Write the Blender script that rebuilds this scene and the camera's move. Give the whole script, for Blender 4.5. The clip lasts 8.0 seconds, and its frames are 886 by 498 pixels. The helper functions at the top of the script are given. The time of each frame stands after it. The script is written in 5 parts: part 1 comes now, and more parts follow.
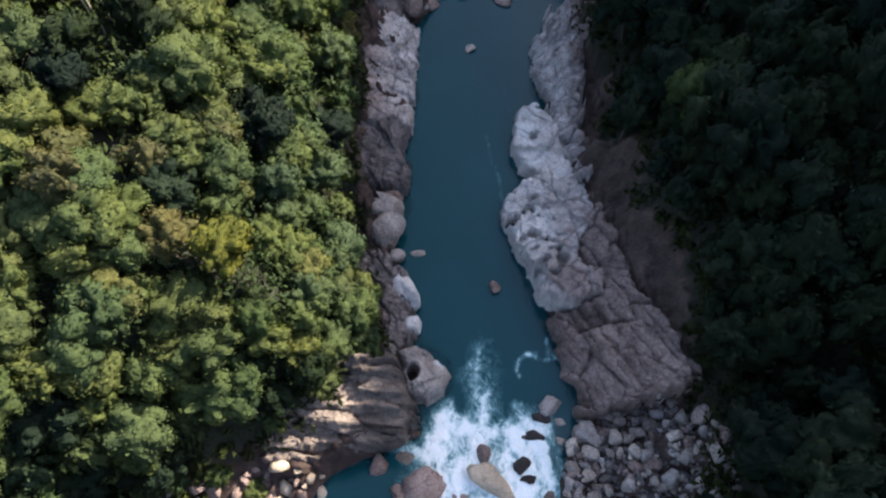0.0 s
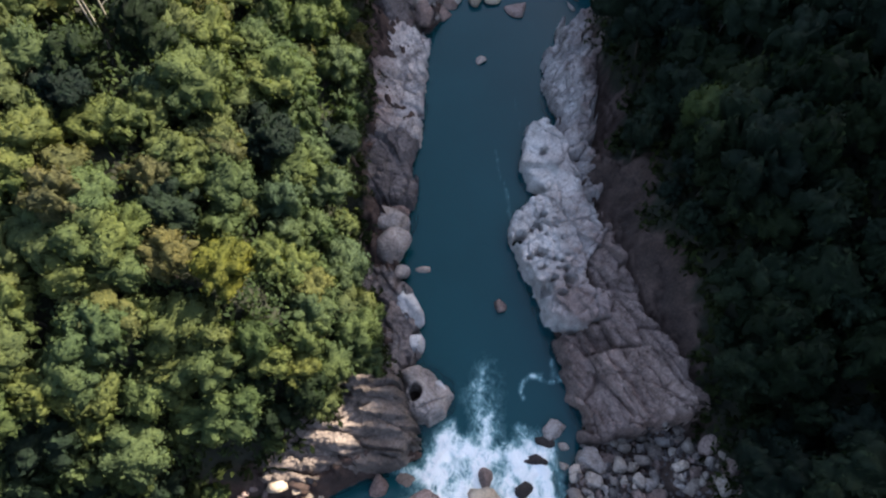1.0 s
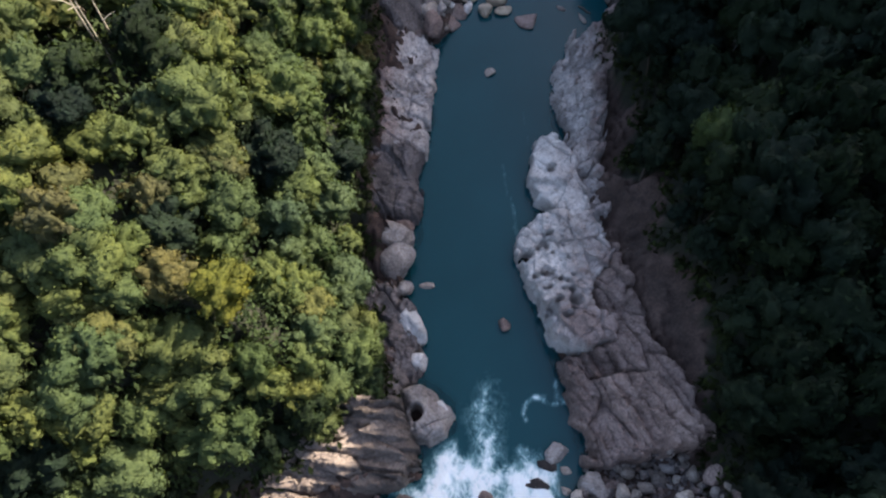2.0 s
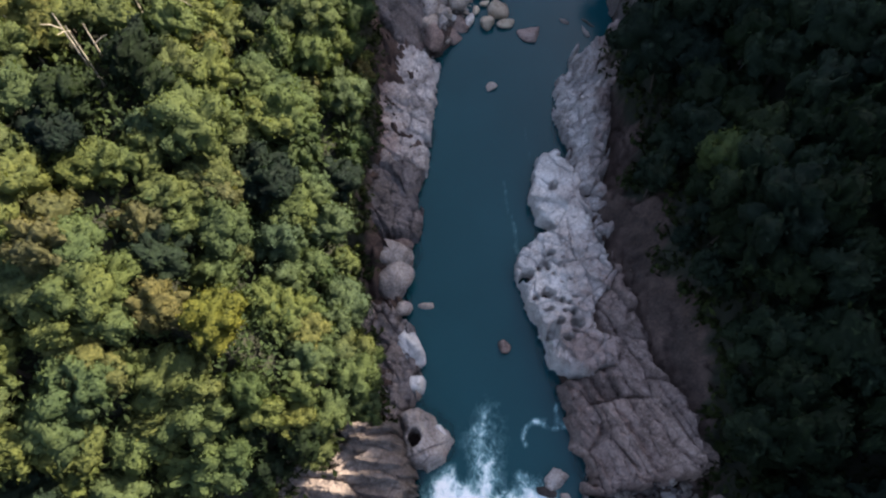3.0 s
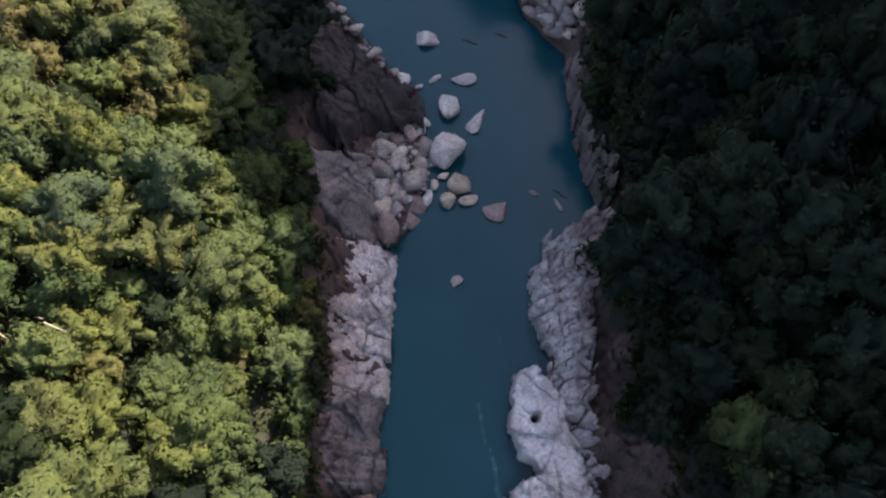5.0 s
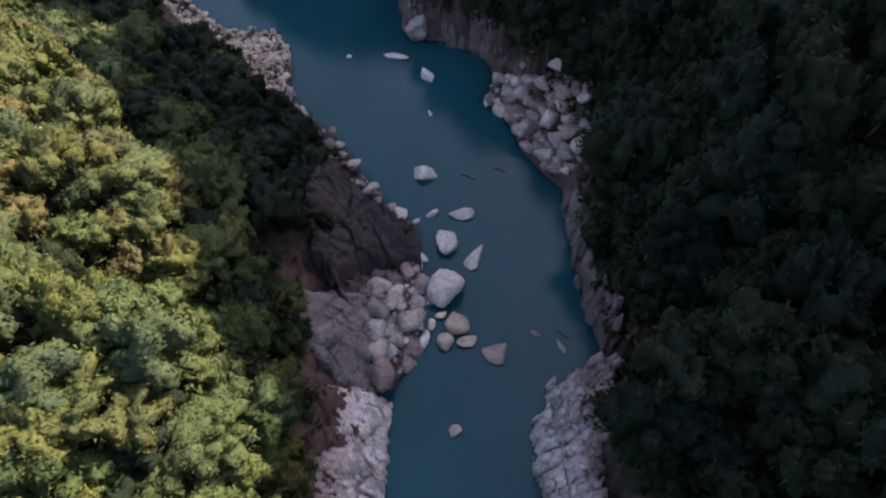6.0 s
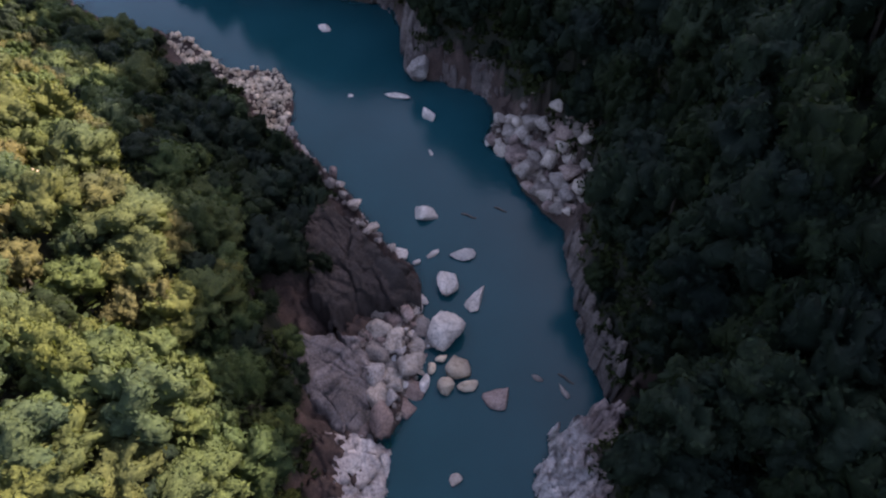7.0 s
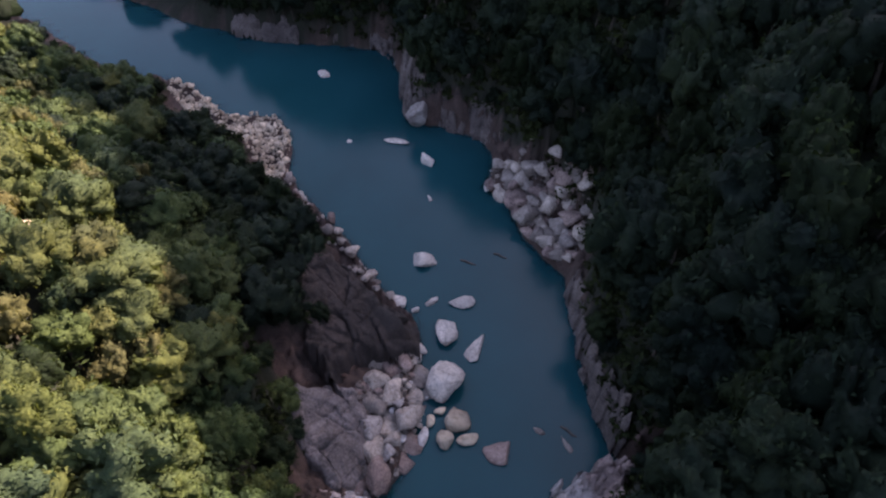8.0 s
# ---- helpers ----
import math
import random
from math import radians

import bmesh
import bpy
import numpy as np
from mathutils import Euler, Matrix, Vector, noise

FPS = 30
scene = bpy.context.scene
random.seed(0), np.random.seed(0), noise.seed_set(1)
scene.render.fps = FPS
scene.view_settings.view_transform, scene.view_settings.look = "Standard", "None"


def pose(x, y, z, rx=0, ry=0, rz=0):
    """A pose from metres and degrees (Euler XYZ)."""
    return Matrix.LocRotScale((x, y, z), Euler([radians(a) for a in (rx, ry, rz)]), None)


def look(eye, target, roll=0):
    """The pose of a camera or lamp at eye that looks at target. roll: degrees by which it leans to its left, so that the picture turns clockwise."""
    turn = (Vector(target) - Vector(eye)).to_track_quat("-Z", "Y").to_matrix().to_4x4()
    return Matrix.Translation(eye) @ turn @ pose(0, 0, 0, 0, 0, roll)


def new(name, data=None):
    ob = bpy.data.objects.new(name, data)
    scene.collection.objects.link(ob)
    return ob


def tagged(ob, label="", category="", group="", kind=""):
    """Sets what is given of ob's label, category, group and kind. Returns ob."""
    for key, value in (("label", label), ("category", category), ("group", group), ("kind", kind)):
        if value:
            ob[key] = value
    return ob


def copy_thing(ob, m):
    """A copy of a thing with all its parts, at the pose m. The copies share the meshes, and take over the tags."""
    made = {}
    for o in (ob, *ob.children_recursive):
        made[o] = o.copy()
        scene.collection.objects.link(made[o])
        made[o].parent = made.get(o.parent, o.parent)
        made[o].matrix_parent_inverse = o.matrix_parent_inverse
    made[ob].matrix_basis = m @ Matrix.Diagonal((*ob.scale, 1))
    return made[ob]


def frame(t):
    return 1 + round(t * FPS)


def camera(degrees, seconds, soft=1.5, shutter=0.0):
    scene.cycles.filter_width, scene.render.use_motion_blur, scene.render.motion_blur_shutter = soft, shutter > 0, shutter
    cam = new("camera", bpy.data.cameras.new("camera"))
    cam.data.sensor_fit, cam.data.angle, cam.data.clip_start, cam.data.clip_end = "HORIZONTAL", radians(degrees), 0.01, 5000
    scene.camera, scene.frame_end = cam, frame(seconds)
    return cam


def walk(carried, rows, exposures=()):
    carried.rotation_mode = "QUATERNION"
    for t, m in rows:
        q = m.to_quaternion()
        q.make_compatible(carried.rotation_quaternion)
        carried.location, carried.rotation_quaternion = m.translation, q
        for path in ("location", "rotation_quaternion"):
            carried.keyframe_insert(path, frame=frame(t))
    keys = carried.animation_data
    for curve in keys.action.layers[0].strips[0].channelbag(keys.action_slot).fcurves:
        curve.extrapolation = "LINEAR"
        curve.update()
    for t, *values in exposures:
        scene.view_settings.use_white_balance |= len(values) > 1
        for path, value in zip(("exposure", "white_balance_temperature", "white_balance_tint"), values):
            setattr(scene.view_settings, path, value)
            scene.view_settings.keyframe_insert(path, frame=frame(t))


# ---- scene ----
cam = camera(67.7, 8.0, 2.2)
EXPOSURES = [(0.0, 1.9, 6760, 13), (4.0, 1.93, 7150, 19), (8.0, 2.1, 7230, 31)]
PATH = [
    (0, (-0.372, 0.569, 95.016), (-0.367, 1.386, 93.19), -1.1),
    (0.5, (-0.096, 2.133, 94.983), (-0.105, 2.947, 93.156), -1.3),
    (1, (0.035, 3.898, 94.868), (0.015, 4.708, 93.039), -1.5),
    (1.5, (0.169, 5.522, 94.784), (0.138, 6.328, 92.954), -1.6),
    (3, (0.856, 10.648, 94.585), (0.805, 11.446, 92.752), -2.2),
    (3.5, (1.072, 12.258, 94.452), (1.023, 13.055, 92.619), -2.4),
    (4, (1.055, 14.323, 94.314), (1.024, 15.114, 92.477), -2.0),
    (4.2, (1.275, 18.098, 93.983), (1.262, 18.89, 92.147), -1.8),
    (4.3, (1.417, 20.788, 93.875), (1.419, 21.587, 92.042), -1.0),
    (4.5, (1.737, 27.258, 93.559), (1.747, 28.044, 91.721), -1.0),
    (4.7, (2.149, 34.173, 93.254), (2.164, 34.949, 91.411), -1.1),
    (4.8, (2.356, 37.51, 93.172), (2.374, 38.305, 91.337), -0.9),
    (5, (2.707, 43.323, 92.96), (2.73, 44.195, 91.16), -1.0),
    (5.2, (2.844, 47.157, 92.742), (2.88, 48.189, 91.029), -0.6),
    (6.3, (2.877, 51.089, 92.568), (2.922, 52.237, 90.931), -0.3),
    (6.5, (2.877, 51.529, 92.526), (2.922, 52.696, 90.902), -0.3),
    (7, (2.882, 52.788, 92.484), (2.93, 53.999, 90.893), -0.1),
    (7.5, (2.945, 53.87, 92.456), (2.997, 55.123, 90.897), -0.2),
    (8, (3.029, 55.094, 92.377), (3.083, 56.392, 90.857), -0.1),
]
walk(cam, [(t, look(eye, target, roll)) for t, eye, target, roll in PATH], EXPOSURES)

# ---------------------------------------------------------------- sky, sun
SUN_TO = Vector((0.66, 0.50, 0.56)).normalized()
world = bpy.data.worlds.new("sky_world")
scene.world = world
world.use_nodes = True
wt = world.node_tree
sky = wt.nodes.new("ShaderNodeTexSky")
sky.sky_type = "NISHITA"
sky.sun_disc = False
sky.sun_elevation = math.asin(SUN_TO.z)
sky.sun_rotation = math.atan2(SUN_TO.x, SUN_TO.y)
sky.air_density, sky.dust_density, sky.ozone_density = 1.0, 1.5, 0.6
wt.nodes["Background"].inputs[1].default_value = 0.15
wt.links.new(sky.outputs[0], wt.nodes["Background"].inputs[0])

sun_data = bpy.data.lights.new("sun", "SUN")
sun_data.energy, sun_data.angle, sun_data.color = 5.0, radians(0.55), (1.0, 0.93, 0.8)
sun = new("sun", sun_data)
sun.matrix_world = look(SUN_TO * 600, (0, 0, 0))


# ---------------------------------------------------------------- node helpers
def material(name):
    m = bpy.data.materials.new(name)
    m.use_nodes = True
    t = m.node_tree
    return m, t, t.nodes["Principled BSDF"], t.nodes["Material Output"]


def node(t, kind, **sets):
    n = t.nodes.new(kind)
    for key, value in sets.items():
        n.inputs[key.replace("_", " ")].default_value = value
    return n


def noise_tex(t, coord, scale, detail=5.0, rough=0.6, distort=0.0):
    n = node(t, "ShaderNodeTexNoise", Scale=scale, Detail=detail, Roughness=rough, Distortion=distort)
    t.links.new(coord, n.inputs["Vector"])
    return n.outputs["Fac"]


def ramp(t, fac, stops):
    n = t.nodes.new("ShaderNodeValToRGB")
    e = n.color_ramp.elements
    while len(e) < len(stops):
        e.new(0.5)
    for el, (pos, col) in zip(e, stops):
        el.position = pos
        el.color = (*col, 1) if len(col) == 3 else col
    t.links.new(fac, n.inputs[0])
    return n.outputs[0]


def mix(t, fac, a, b, blend="MIX"):
    n = t.nodes.new("ShaderNodeMix")
    n.data_type, n.blend_type = "RGBA", blend
    for sock, value in ((n.inputs[0], fac), (n.inputs[6], a), (n.inputs[7], b)):
        if isinstance(value, (int, float)):
            sock.default_value = value
        elif isinstance(value, tuple):
            sock.default_value = (*value, 1)
        else:
            t.links.new(value, sock)
    return n.outputs[2]


def bump(t, height, strength, dist, shader):
    n = node(t, "ShaderNodeBump", Strength=strength, Distance=dist)
    t.links.new(height, n.inputs["Height"])
    t.links.new(n.outputs[0], shader.inputs["Normal"])
    return n


def coords(t, world_space=True):
    if world_space:
        return t.nodes.new("ShaderNodeNewGeometry").outputs["Position"]
    return t.nodes.new("ShaderNodeTexCoord").outputs["Object"]


def rock_colour(t, p, light, mid, dark, stain, cracks=0.5):
    """Granite: two scales of tone, dark lichen, thin fracture lines; returns colour and relief."""
    big = noise_tex(t, p, 0.22, 4, 0.55, 0.6)
    fine = noise_tex(t, p, 2.6, 6, 0.65)
    grain = noise_tex(t, p, 11.0, 3, 0.6)
    tone = ramp(t, big, [(0.34, dark), (0.47, mid), (0.62, light)])
    tone = mix(t, 0.45, tone, ramp(t, fine, [(0.37, dark), (0.5, mid), (0.61, light)]))
    tone = mix(t, ramp(t, grain, [(0.35, (0.35,) * 3), (0.7, (0.0,) * 3)]), tone, tuple(c * 0.55 for c in mid))
    crack = t.nodes.new("ShaderNodeTexVoronoi")
    crack.feature = "DISTANCE_TO_EDGE"
    crack.inputs["Scale"].default_value = 0.42
    warp = t.nodes.new("ShaderNodeVectorMath")
    warp.operation = "MULTIPLY_ADD"
    shift = node(t, "ShaderNodeTexNoise", Scale=0.5, Detail=3.0)
    t.links.new(p, shift.inputs["Vector"])
    t.links.new(shift.outputs["Color"], warp.inputs[0])
    warp.inputs[1].default_value = (2.2, 2.2, 2.2)
    t.links.new(p, warp.inputs[2])
    t.links.new(warp.outputs[0], crack.inputs["Vector"])
    line = ramp(t, crack.outputs["Distance"], [(0.0, (cracks,) * 3), (0.022, (0,) * 3)])
    tone = mix(t, line, tone, tuple(c * 0.4 for c in dark))
    spots = ramp(t, noise_tex(t, p, 0.8, 7, 0.7, 1.0), [(0.56, (0,) * 3), (0.68, (0.75,) * 3)])
    tone = mix(t, spots, tone, stain)
    relief = mix(t, 0.5, fine, grain)
    relief = mix(t, line, relief, (0.0, 0.0, 0.0))
    return tone, relief


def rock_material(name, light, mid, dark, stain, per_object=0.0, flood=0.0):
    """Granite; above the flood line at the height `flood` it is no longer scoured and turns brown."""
    m, t, s, _ = material(name)
    tone, relief = rock_colour(t, coords(t), light, mid, dark, stain)
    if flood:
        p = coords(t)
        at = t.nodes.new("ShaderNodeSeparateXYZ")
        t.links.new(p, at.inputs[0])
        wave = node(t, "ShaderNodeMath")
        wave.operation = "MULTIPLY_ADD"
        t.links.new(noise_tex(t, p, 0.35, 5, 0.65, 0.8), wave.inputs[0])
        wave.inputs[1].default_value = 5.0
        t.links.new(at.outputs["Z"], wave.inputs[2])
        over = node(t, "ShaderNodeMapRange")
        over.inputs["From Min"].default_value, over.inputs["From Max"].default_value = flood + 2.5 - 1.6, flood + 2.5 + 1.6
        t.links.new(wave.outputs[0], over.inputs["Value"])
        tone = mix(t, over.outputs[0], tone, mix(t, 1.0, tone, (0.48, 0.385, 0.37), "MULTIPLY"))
    if per_object:
        info = t.nodes.new("ShaderNodeObjectInfo")
        tone = mix(t, per_object, tone, ramp(t, info.outputs["Random"], [
            (0.0, (0.45, 0.41, 0.40)), (0.35, (0.8, 0.76, 0.74)), (0.7, (1.3, 1.22, 1.14)), (1.0, (0.65, 0.62, 0.62))]), "MULTIPLY")
    t.links.new(tone, s.inputs["Base Color"])
    s.inputs["Roughness"].default_value = 0.82
    bump(t, relief, 1.0, 0.42, s)
    return m


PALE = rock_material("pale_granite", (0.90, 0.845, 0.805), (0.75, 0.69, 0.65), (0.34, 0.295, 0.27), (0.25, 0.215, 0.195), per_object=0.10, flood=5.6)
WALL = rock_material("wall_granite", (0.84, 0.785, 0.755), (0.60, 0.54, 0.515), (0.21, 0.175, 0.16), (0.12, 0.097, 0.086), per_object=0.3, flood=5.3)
SLAB = rock_material("grey_granite", (0.60, 0.53, 0.49), (0.385, 0.33, 0.303), (0.14, 0.112, 0.10), (0.07, 0.053, 0.045))
CHALKY = rock_material("bleached_granite", (0.90, 0.87, 0.85), (0.74, 0.71, 0.69), (0.40, 0.37, 0.35), (0.2, 0.17, 0.16))
BROWN = rock_material("brown_granite", (0.50, 0.375, 0.335), (0.30, 0.21, 0.183), (0.11, 0.075, 0.063), (0.06, 0.042, 0.035), per_object=0.45)
LEDGE = rock_material("bedded_rock", (0.33, 0.27, 0.23), (0.19, 0.152, 0.132), (0.085, 0.067, 0.059), (0.04, 0.032, 0.028), per_object=0.4)
BOULDER = rock_material("boulder_granite", (0.63, 0.56, 0.505), (0.42, 0.365, 0.325), (0.18, 0.15, 0.132), (0.09, 0.072, 0.061), per_object=1.0)
POOL = rock_material("bleached_boulder_granite", (0.88, 0.80, 0.73), (0.68, 0.605, 0.545), (0.31, 0.265, 0.23), (0.17, 0.142, 0.125), per_object=0.35)
WEATHERED = rock_material("weathered_granite", (0.33, 0.287, 0.28), (0.185, 0.157, 0.152), (0.072, 0.06, 0.057), (0.04, 0.033, 0.03), per_object=0.45)
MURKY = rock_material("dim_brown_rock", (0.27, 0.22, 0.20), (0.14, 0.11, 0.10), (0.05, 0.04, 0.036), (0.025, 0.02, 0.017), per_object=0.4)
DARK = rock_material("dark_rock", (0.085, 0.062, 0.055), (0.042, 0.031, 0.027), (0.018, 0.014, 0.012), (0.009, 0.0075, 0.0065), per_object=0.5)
WARM = rock_material("warm_boulder_granite", (0.82, 0.68, 0.53), (0.68, 0.55, 0.41), (0.42, 0.325, 0.24), (0.24, 0.18, 0.135), per_object=0.5)


def ground_material():
    """Rock by the water, turning to dark soil and leaf litter uphill by the attribute "soil"."""
    m, t, s, _ = material("valley_ground")
    p = coords(t)
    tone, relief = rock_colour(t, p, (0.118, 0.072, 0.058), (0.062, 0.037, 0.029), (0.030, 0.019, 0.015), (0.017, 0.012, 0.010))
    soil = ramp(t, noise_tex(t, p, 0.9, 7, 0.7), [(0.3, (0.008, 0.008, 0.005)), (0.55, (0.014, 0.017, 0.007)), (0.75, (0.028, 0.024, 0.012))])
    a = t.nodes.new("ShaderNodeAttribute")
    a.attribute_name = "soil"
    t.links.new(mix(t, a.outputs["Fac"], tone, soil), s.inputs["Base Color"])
    s.inputs["Roughness"].default_value = 0.92
    bump(t, relief, 0.8, 0.2, s)
    return m


def water_material():
    """Deep teal river water, clearer over the shallows, with white foam where the attribute "foam" says."""
    m, t, s, out = material("river_water")
    p = coords(t)
    deep = ramp(t, noise_tex(t, p, 0.05, 3, 0.5), [(0.35, (0.0022, 0.038, 0.046)), (0.7, (0.004, 0.047, 0.057))])
    t.links.new(deep, s.inputs["Base Color"])
    s.inputs["Roughness"].default_value = 0.1
    s.inputs["IOR"].default_value = 1.33
    s.inputs["Specular IOR Level"].default_value = 0.33
    ripple = mix(t, 0.4, noise_tex(t, p, 0.7, 4, 0.6, 0.8), noise_tex(t, p, 3.5, 3, 0.6))
    bump(t, ripple, 0.22, 0.12, s)
    # shallows
    clear = node(t, "ShaderNodeBsdfTransparent", Color=(0.32, 0.50, 0.50, 1))
    sh = t.nodes.new("ShaderNodeAttribute")
    sh.attribute_name = "shallow"
    ms = t.nodes.new("ShaderNodeMixShader")
    t.links.new(sh.outputs["Fac"], ms.inputs[0])
    t.links.new(s.outputs[0], ms.inputs[1])
    t.links.new(clear.outputs[0], ms.inputs[2])
    # foam
    fa = t.nodes.new("ShaderNodeAttribute")
    fa.attribute_name = "foam"
    flow = t.nodes.new("ShaderNodeMapping")
    flow.inputs["Scale"].default_value = (1.1, 0.75, 1.0)
    flow.inputs["Rotation"].default_value = (0, 0, 0.12)
    t.links.new(p, flow.inputs["Vector"])
    lace = noise_tex(t, flow.outputs[0], 0.75, 6, 0.58, 2.4)
    fibre = noise_tex(t, flow.outputs[0], 0.4, 5, 0.6, 2.2)
    both = ramp(t, mix(t, 0.5, lace, fibre), [(0.32, (0.0,) * 3), (0.68, (1.0,) * 3)])
    gate = node(t, "ShaderNodeMapRange")
    gate.inputs["From Max"].default_value = 0.3
    gate.inputs["To Max"].default_value = 0.62
    t.links.new(fa.outputs["Fac"], gate.inputs["Value"])
    centred = node(t, "ShaderNodeMath")
    centred.operation = "SUBTRACT"
    t.links.new(both, centred.inputs[0])
    centred.inputs[1].default_value = 0.45
    add = t.nodes.new("ShaderNodeMath")
    add.operation = "MULTIPLY_ADD"
    t.links.new(centred.outputs[0], add.inputs[0])
    t.links.new(gate.outputs[0], add.inputs[1])
    t.links.new(fa.outputs["Fac"], add.inputs[2])
    cover = ramp(t, add.outputs[0], [(0.06, (0,) * 3), (0.35, (0.35,) * 3), (0.62, (0.75,) * 3), (0.9, (0.97,) * 3)])
    white = node(t, "ShaderNodeBsdfPrincipled", Roughness=0.6)
    t.links.new(ramp(t, add.outputs[0], [(0.1, (0.13, 0.31, 0.33)), (0.42, (0.30, 0.55, 0.56)), (0.7, (0.72, 0.86, 0.85)), (0.95, (0.92, 0.95, 0.93))]), white.inputs["Base Color"])
    bump(t, both, 0.9, 0.3, white)
    mf = t.nodes.new("ShaderNodeMixShader")
    t.links.new(cover, mf.inputs[0])
    t.links.new(ms.outputs[0], mf.inputs[1])
    t.links.new(white.outputs[0], mf.inputs[2])
    t.links.new(mf.outputs[0], out.inputs["Surface"])
    return m


def leaf_material(name, shades, gloss=0.15):
    """Leaves: a tone for each plant, a tone for each leaf, some light let through."""
    m, t, s, out = material(name)
    info = t.nodes.new("ShaderNodeObjectInfo")
    geo = t.nodes.new("ShaderNodeNewGeometry")
    base = ramp(t, info.outputs["Random"], [(i / (len(shades) - 1), c) for i, c in enumerate(shades)])
    drift = noise_tex(t, geo.outputs["Position"], 0.11, 3, 0.5)
    base = mix(t, 1.0, base, ramp(t, drift, [(0.35, (0.75, 0.82, 0.85)), (0.65, (1.2, 1.12, 0.9))]), "MULTIPLY")
    leaf = ramp(t, geo.outputs["Random Per Island"], [(0.0, (0.75, 0.79, 0.76)), (0.5, (1.0, 1.0, 0.97)), (0.8, (1.25, 1.22, 1.1)), (1.0, (1.6, 1.5, 1.25))])
    base = mix(t, 1.0, base, leaf, "MULTIPLY")
    tuft = noise_tex(t, geo.outputs["Position"], 3.2, 5, 0.72, 0.8)
    base = mix(t, 1.0, base, ramp(t, tuft, [(0.32, (0.48, 0.53, 0.5)), (0.5, (1.0, 1.0, 1.0)), (0.7, (1.5, 1.42, 1.25))]), "MULTIPLY")
    bump(t, tuft, 1.0, 0.25, s)
    t.links.new(base, s.inputs["Base Color"])
    s.inputs["Roughness"].default_value = 0.6
    s.inputs["Specular IOR Level"].default_value = gloss
    tr = t.nodes.new("ShaderNodeBsdfTranslucent")
    t.links.new(mix(t, 1.0, base, (1.22, 1.2, 0.7), "MULTIPLY"), tr.inputs["Color"])
    ms = t.nodes.new("ShaderNodeMixShader")
    ms.inputs[0].default_value = 0.3
    t.links.new(s.outputs[0], ms.inputs[1])
    t.links.new(tr.outputs[0], ms.inputs[2])
    t.links.new(ms.outputs[0], out.inputs["Surface"])
    return m


def bark_material(name, a, b):
    m, t, s, _ = material(name)
    p = coords(t, False)
    n = noise_tex(t, p, 3.0, 6, 0.7, 0.5)
    t.links.new(ramp(t, n, [(0.3, a), (0.7, b)]), s.inputs["Base Color"])
    s.inputs["Roughness"].default_value = 0.9
    bump(t, n, 0.6, 0.05, s)
    return m


GROUND = ground_material()
WATER = water_material()
LEAF_MID = leaf_material("mid_green_leaves", [(0.0345, 0.0595, 0.0262), (0.0468, 0.0716, 0.0322), (0.0583, 0.0837, 0.0373), (0.0407, 0.0642, 0.0393)])
LEAF_YELLOW = leaf_material("yellow_green_leaves", [(0.06, 0.0818, 0.0312), (0.0742, 0.0893, 0.0333), (0.0557, 0.0818, 0.0333), (0.0848, 0.0893, 0.0353)])
# leaf tones for shaded slopes: the shade is mixed into these dark greens
LEAF_DEEP_SHADED = leaf_material("shade_dark_green_leaves", [(0.0068, 0.0148, 0.0072), (0.0112, 0.0226, 0.0104), (0.0192, 0.032, 0.0136), (0.0096, 0.0195, 0.0112)])
LEAF_BLUE_SHADED = leaf_material("shade_dark_blue_green_leaves", [(0.0070, 0.0160, 0.0120), (0.0125, 0.0245, 0.0175), (0.0215, 0.0365, 0.0215), (0.0105, 0.0215, 0.0165)])
LEAF_GREY = leaf_material("grey_green_leaves", [(0.0504, 0.0744, 0.0328), (0.0609, 0.08, 0.0371), (0.0566, 0.0707, 0.03)])
LEAF_TAN = leaf_material("tan_leaves", [(0.068, 0.071, 0.034), (0.078, 0.075, 0.037), (0.063, 0.071, 0.033)])
LEAF_GOLD = leaf_material("golden_leaves", [(0.078, 0.086, 0.018), (0.086, 0.092, 0.02)])
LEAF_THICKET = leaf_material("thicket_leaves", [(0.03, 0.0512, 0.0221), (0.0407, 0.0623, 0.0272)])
# darker leaf tone for undergrowth in shade, the shade painted in
LEAF_LOW_SHADED = leaf_material("shaded_undergrowth_leaves", [(0.0148, 0.0257, 0.0082), (0.0231, 0.0326, 0.0105)])
BARK = bark_material("bark", (0.03, 0.023, 0.017), (0.075, 0.058, 0.043))
PALE_BARK = bark_material("pale_bark", (0.26, 0.22, 0.16), (0.42, 0.37, 0.29))
GREY_BARK = bark_material("grey_bark", (0.05, 0.046, 0.042), (0.10, 0.094, 0.085))
DRIFTWOOD = bark_material("driftwood", (0.03, 0.025, 0.022), (0.09, 0.075, 0.06))

# ---------------------------------------------------------------- noise on arrays
def hashed(ix, iy, seed):
    n = (ix.astype(np.int64) * 374761393 + iy.astype(np.int64) * 668265263 + seed * 974634777) & 0xFFFFFFFF
    n = ((n ^ (n >> 13)) * 1274126177) & 0xFFFFFFFF
    return ((n ^ (n >> 16)) & 0xFFFF) / 65535.0


def soft_noise(x, y, seed=0):
    ix, iy = np.floor(x), np.floor(y)
    fx, fy = x - ix, y - iy
    fx, fy = fx * fx * (3 - 2 * fx), fy * fy * (3 - 2 * fy)
    a, b = hashed(ix, iy, seed), hashed(ix + 1, iy, seed)
    c, d = hashed(ix, iy + 1, seed), hashed(ix + 1, iy + 1, seed)
    return (a * (1 - fx) + b * fx) * (1 - fy) + (c * (1 - fx) + d * fx) * fy


